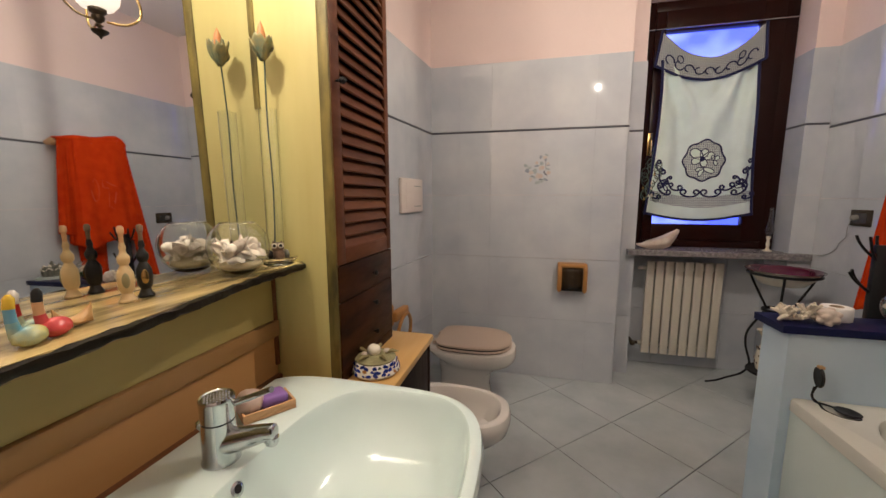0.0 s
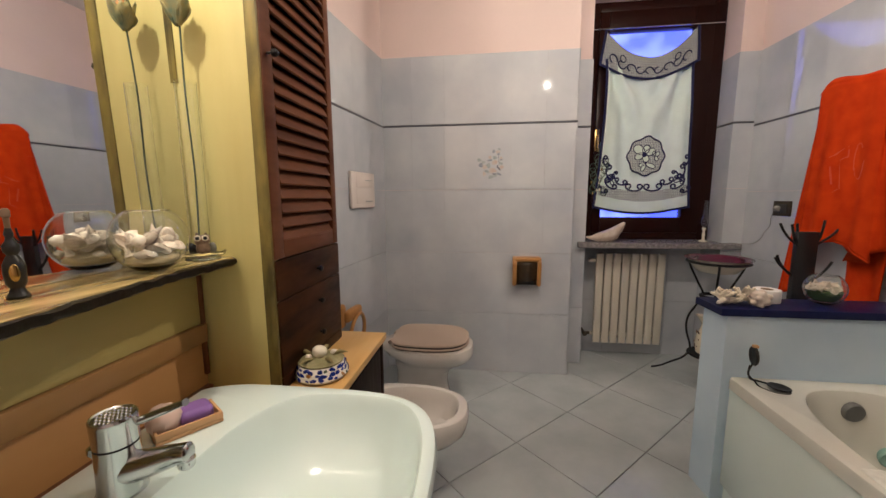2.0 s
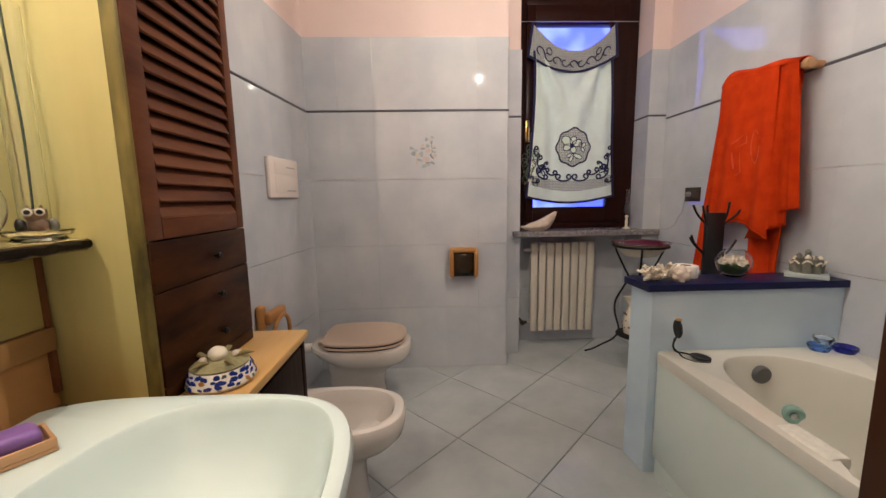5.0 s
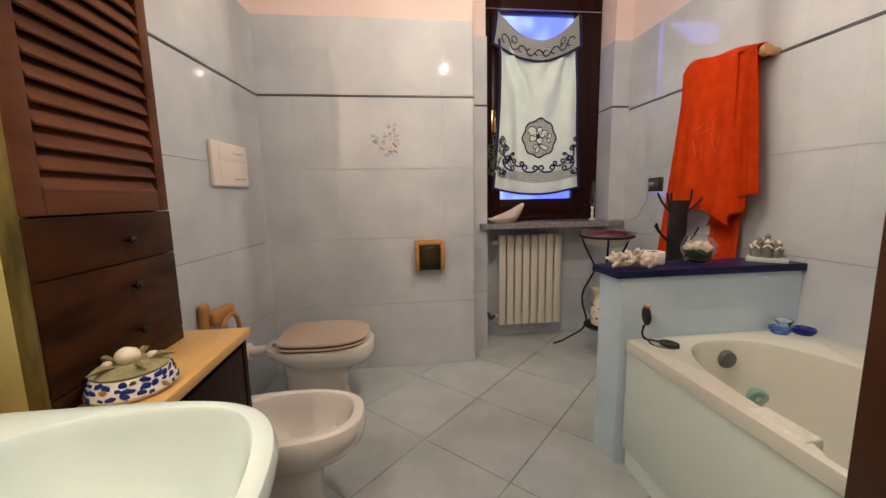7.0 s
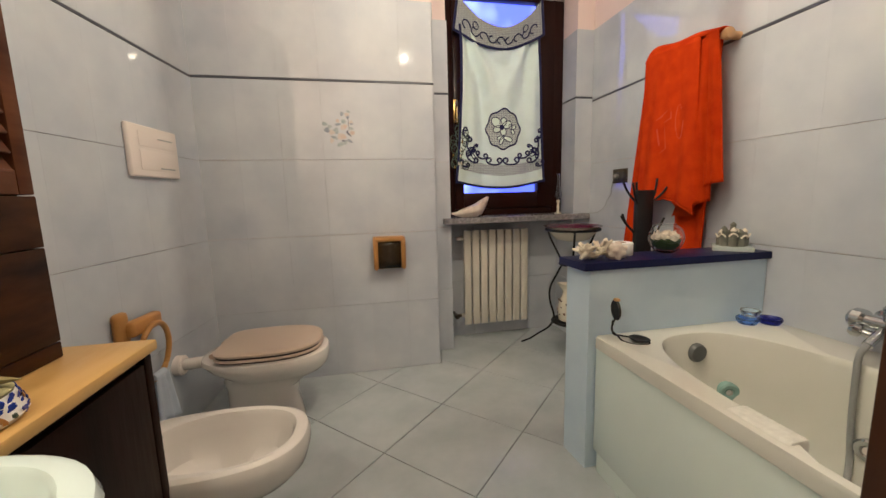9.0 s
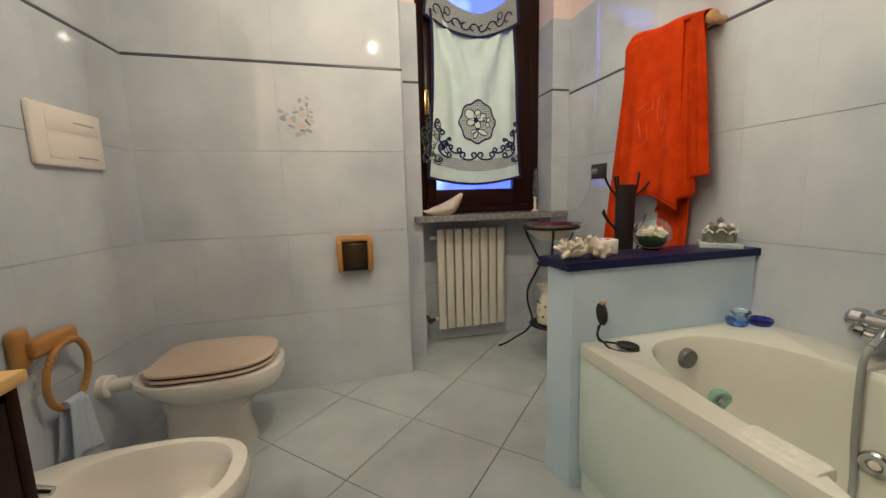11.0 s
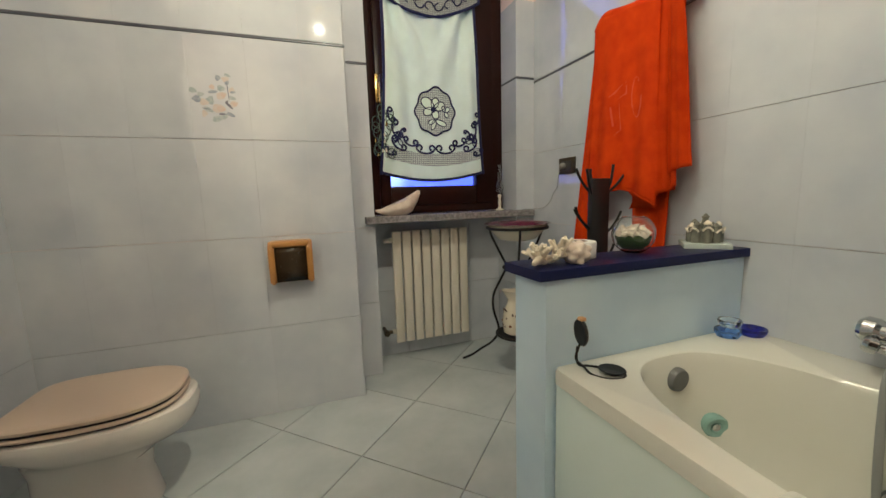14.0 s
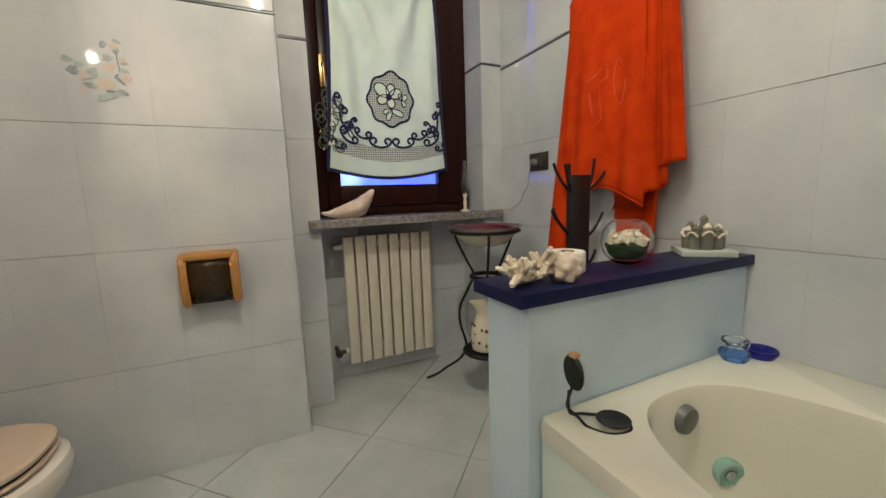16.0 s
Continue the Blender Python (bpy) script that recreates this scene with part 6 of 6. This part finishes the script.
for s in (-1, 1):
    c = Vector((-0.338, 1.243, SZ + 0.052)) + fd * 0.0145 + sd * (0.0075 * s)
    mm = Matrix.Translation(c) @ fd.to_track_quat("Z", "Y").to_matrix().to_4x4()
    eye_ = part("eye", lathed([(0.0068, -0.002), (0.0070, 0.0005), (0.004, 0.0018), (0.001, 0.0018)], 16, m=mm), M_CREAM, owl, "white eye ring")
    part("pupil", lathed([(0.0044, 0.0012), (0.0040, 0.0026), (0.001, 0.0030)], 12, m=mm), M_BLACK, eye_)
    c = Vector((-0.338, 1.245, SZ + 0.028)) + sd * (0.020 * s) + fd * 0.004
    part("wing", lumpy(c, 0.009, 0.007, 0.013, 5 + s, 0.25, 2.5, 2), M_BLACK if s < 0 else M_GREYST, owl)


# ---- rose in a slim vase ----
vase = thing("glass_vase", "slim clear glass tube vase against the yellow panel", "vase")
VXr, VYr = -0.358, 1.262
g = part("glass", lathed([(0.019, 0), (0.021, 0.002), (0.022, 0.40), (0.0213, 0.40), (0.0205, 0.006), (0.001, 0.005)], 28, at=(VXr, VYr, SZ)), M_GLASS, vase)
g.visible_shadow = False
rose = thing("wooden_rose", "painted wooden rose with orange tip on a wire stem", "flower")
part("stem", tubed(spline([(VXr - 0.004, VYr, SZ + 0.006), (VXr + 0.003, VYr, 1.30), (VXr - 0.002, VYr, 1.48), (VXr + 0.002, VYr - 0.002, 1.63)], 8), 0.0020, 8), M_GREENW, rose)
M_ROSE = mat("green_ochre_petal", (0.50, 0.36, 0.11), 0.45, scale=30, fine=70, color2=(0.10, 0.20, 0.16))
for k, (a, op, h) in enumerate(((0, 0.62, 0.052), (72, 0.75, 0.045), (144, 0.6, 0.056), (216, 0.72, 0.046), (288, 0.66, 0.054), (36, 0.3, 0.058), (160, 0.32, 0.062), (270, 0.3, 0.056))):
    def pp(u, v, a=radians(a), op=op, h=h):
        w_ = 0.019 * math.sin(math.pi * (0.12 + 0.80 * v)) * (2 * u - 1)
        rad = 0.005 + 0.021 * op * math.sin(1.9 * v) + (0.009 * v ** 3 if op > 0.5 else 0.0)
        return Vector((VXr + rad * math.cos(a) - w_ * math.sin(a), VYr - 0.006 + (rad * math.sin(a) + w_ * math.cos(a)) * 0.9, 1.622 + h * v + 0.006 * (2 * u - 1) ** 2))
    sheet(pp, 6, 8, "petal", M_ROSE, rose, thick=0.002)
part("tip", lathed([(0.009, 1.655), (0.012, 1.676), (0.008, 1.698), (0.0005, 1.716)], 12, at=(VXr, VYr - 0.006, 0)), mat("orange_petal", (0.70, 0.30, 0.12), 0.45), rose, "orange pointed centre")

# ---- floral dish on the low cabinet ----
fdish = thing("floral_dish", "blue and white floral ceramic dish filled with shells", "dish")
DX, DY, DZ = -0.145, 1.410, 0.7565
M_DELFT = mat("white_glaze", (0.78, 0.76, 0.72), 0.15, var=0.02)
part("body", lathed([(0.058, 0), (0.068, 0.002), (0.074, 0.010), (0.070, 0.020), (0.062, 0.040), (0.058, 0.043), (0.055, 0.040), (0.054, 0.030), (0.001, 0.030)], 40, at=(DX, DY, DZ)), M_DELFT, fdish)
M_DB = mat("cobalt_print", (0.02, 0.045, 0.30), 0.15)
for k in range(66):
    a = 2 * math.pi * (k // 3) / 22 + (k % 3) * 0.09 + 0.05 * math.sin(5 * k)
    z_ = 0.013 + 0.0105 * (k % 3) + 0.003 * ((k * 7) % 5) / 4
    rr = 0.0722 - 0.36 * (z_ - 0.016)
    b = lumpy((0, 0, 0), 0.0014, 0.0050 + 0.0048 * ((k * 5) % 4) / 3, 0.0036 + 0.0030 * ((k * 3) % 4) / 3, k, 0.8, 3.0, 2)
    b.transform(pose(DX, DY, DZ + z_) @ Matrix.Rotation(a, 4, "Z") @ pose(rr, 0, 0, (k * 40) % 90 - 45, 0, 0))
    part("flower_print", b, M_DB if k % 7 else (M_OAK if k % 2 else M_GREENW), fdish)
part("lid", lathed([(0.060, 0.041), (0.062, 0.046), (0.045, 0.054), (0.001, 0.056)], 36, at=(DX, DY, DZ)), mat("olive_dried_leaves", (0.20, 0.18, 0.09), 0.8, scale=40, fine=120, color2=(0.33, 0.30, 0.16), bump=0.6), fdish, "dried olive leaves")
for k, (dx, dy, s) in enumerate(((-0.004, 0.0, 0.021), (0.030, 0.018, 0.010), (-0.026, -0.022, 0.009))):
    part("shell", lumpy((DX + dx, DY + dy, DZ + 0.054 + s * 0.6), s, s, s * 0.85, k + 2, 0.08, 1.5, 3), M_CREAM if k == 0 else M_SHELL, fdish)
for k in range(5):
    a = 1.3 * k + 0.4
    part("leaf", tubed([(DX + 0.03 * math.cos(a), DY + 0.03 * math.sin(a), DZ + 0.056), (DX + 0.05 * math.cos(a), DY + 0.05 * math.sin(a), DZ + 0.062), (DX + 0.072 * math.cos(a), DY + 0.072 * math.sin(a), DZ + 0.058)], [0.004, 0.007, 0.001], 6), mat("dried_leaf", (0.24, 0.20, 0.09), 0.8), fdish)

# ---- lamps ----
pen = thing("pendant_lamp", "brass scroll-arm pendant lamp with white glass shade", "lamp")
PXc, PYc, PZc = PENDANT
part("shade", lathed([(0.030, -0.085), (0.062, -0.075), (0.085, -0.045), (0.092, -0.01), (0.080, 0.05), (0.055, 0.095)], 36, at=(PXc, PYc, PZc + 0.02), cap0=False, cap1=False), M_BULB, pen, "glowing white glass shade").visible_shadow = False
part("holder", lathed([(0.004, -0.155), (0.016, -0.145), (0.006, -0.135), (0.022, -0.120), (0.026, -0.105), (0.016, -0.100), (0.034, -0.085), (0.036, -0.070), (0.024, -0.066)], 28, at=(PXc, PYc, PZc + 0.01)), M_BRONZE, pen)
part("finial", lathed([(0.001, -0.205), (0.010, -0.190), (0.030, -0.176), (0.034, -0.168), (0.012, -0.160), (0.008, -0.150)], 20, at=(PXc, PYc, PZc + 0.01)), M_BRONZE, pen)
for k in range(3):
    a = radians(20 + 120 * k)
    pts = [(PXc + r_ * math.cos(a), PYc + r_ * math.sin(a), PZc + z_) for r_, z_ in ((0.03, -0.115), (0.10, -0.12), (0.155, -0.085), (0.165, -0.03), (0.14, 0.05), (0.10, 0.14), (0.03, 0.20))]
    part("arm", tubed(spline(pts, 6), 0.005, 8), M_BRASS, pen)
part("chain", tubed([(PXc, PYc, PZc + 0.19), (PXc, PYc, H)], 0.005, 8), M_BRASS, pen)
part("crown", lathed([(0.012, 0.17), (0.036, 0.19), (0.03, 0.21), (0.006, 0.22)], 20, at=(PXc, PYc, PZc)), M_BRASS, pen)
wl = thing("wall_lamp", "brass wall lamp above the mirror", "lamp")
WXc, WYc, WZc = MIRROR_LAMP
part("arm", tubed(spline([(MW, WYc, WZc + 0.02), (MW + 0.1, WYc, WZc + 0.06), (WXc - 0.03, WYc, WZc + 0.09), (WXc, WYc, WZc + 0.06)]), 0.006, 8), M_BRASS, wl)
part("rose_plate", lathed([(0.04, 0), (0.04, 0.008), (0.015, 0.02)], 24, m=pose(MW, WYc, WZc + 0.02, 0, 90, 0)), M_BRASS, wl)
part("shade", lathed([(0.018, 0.055), (0.045, 0.03), (0.055, -0.03)], 28, at=(WXc, WYc, WZc), cap0=False, cap1=False), M_BULB, wl, "white glass shade").visible_shadow = False
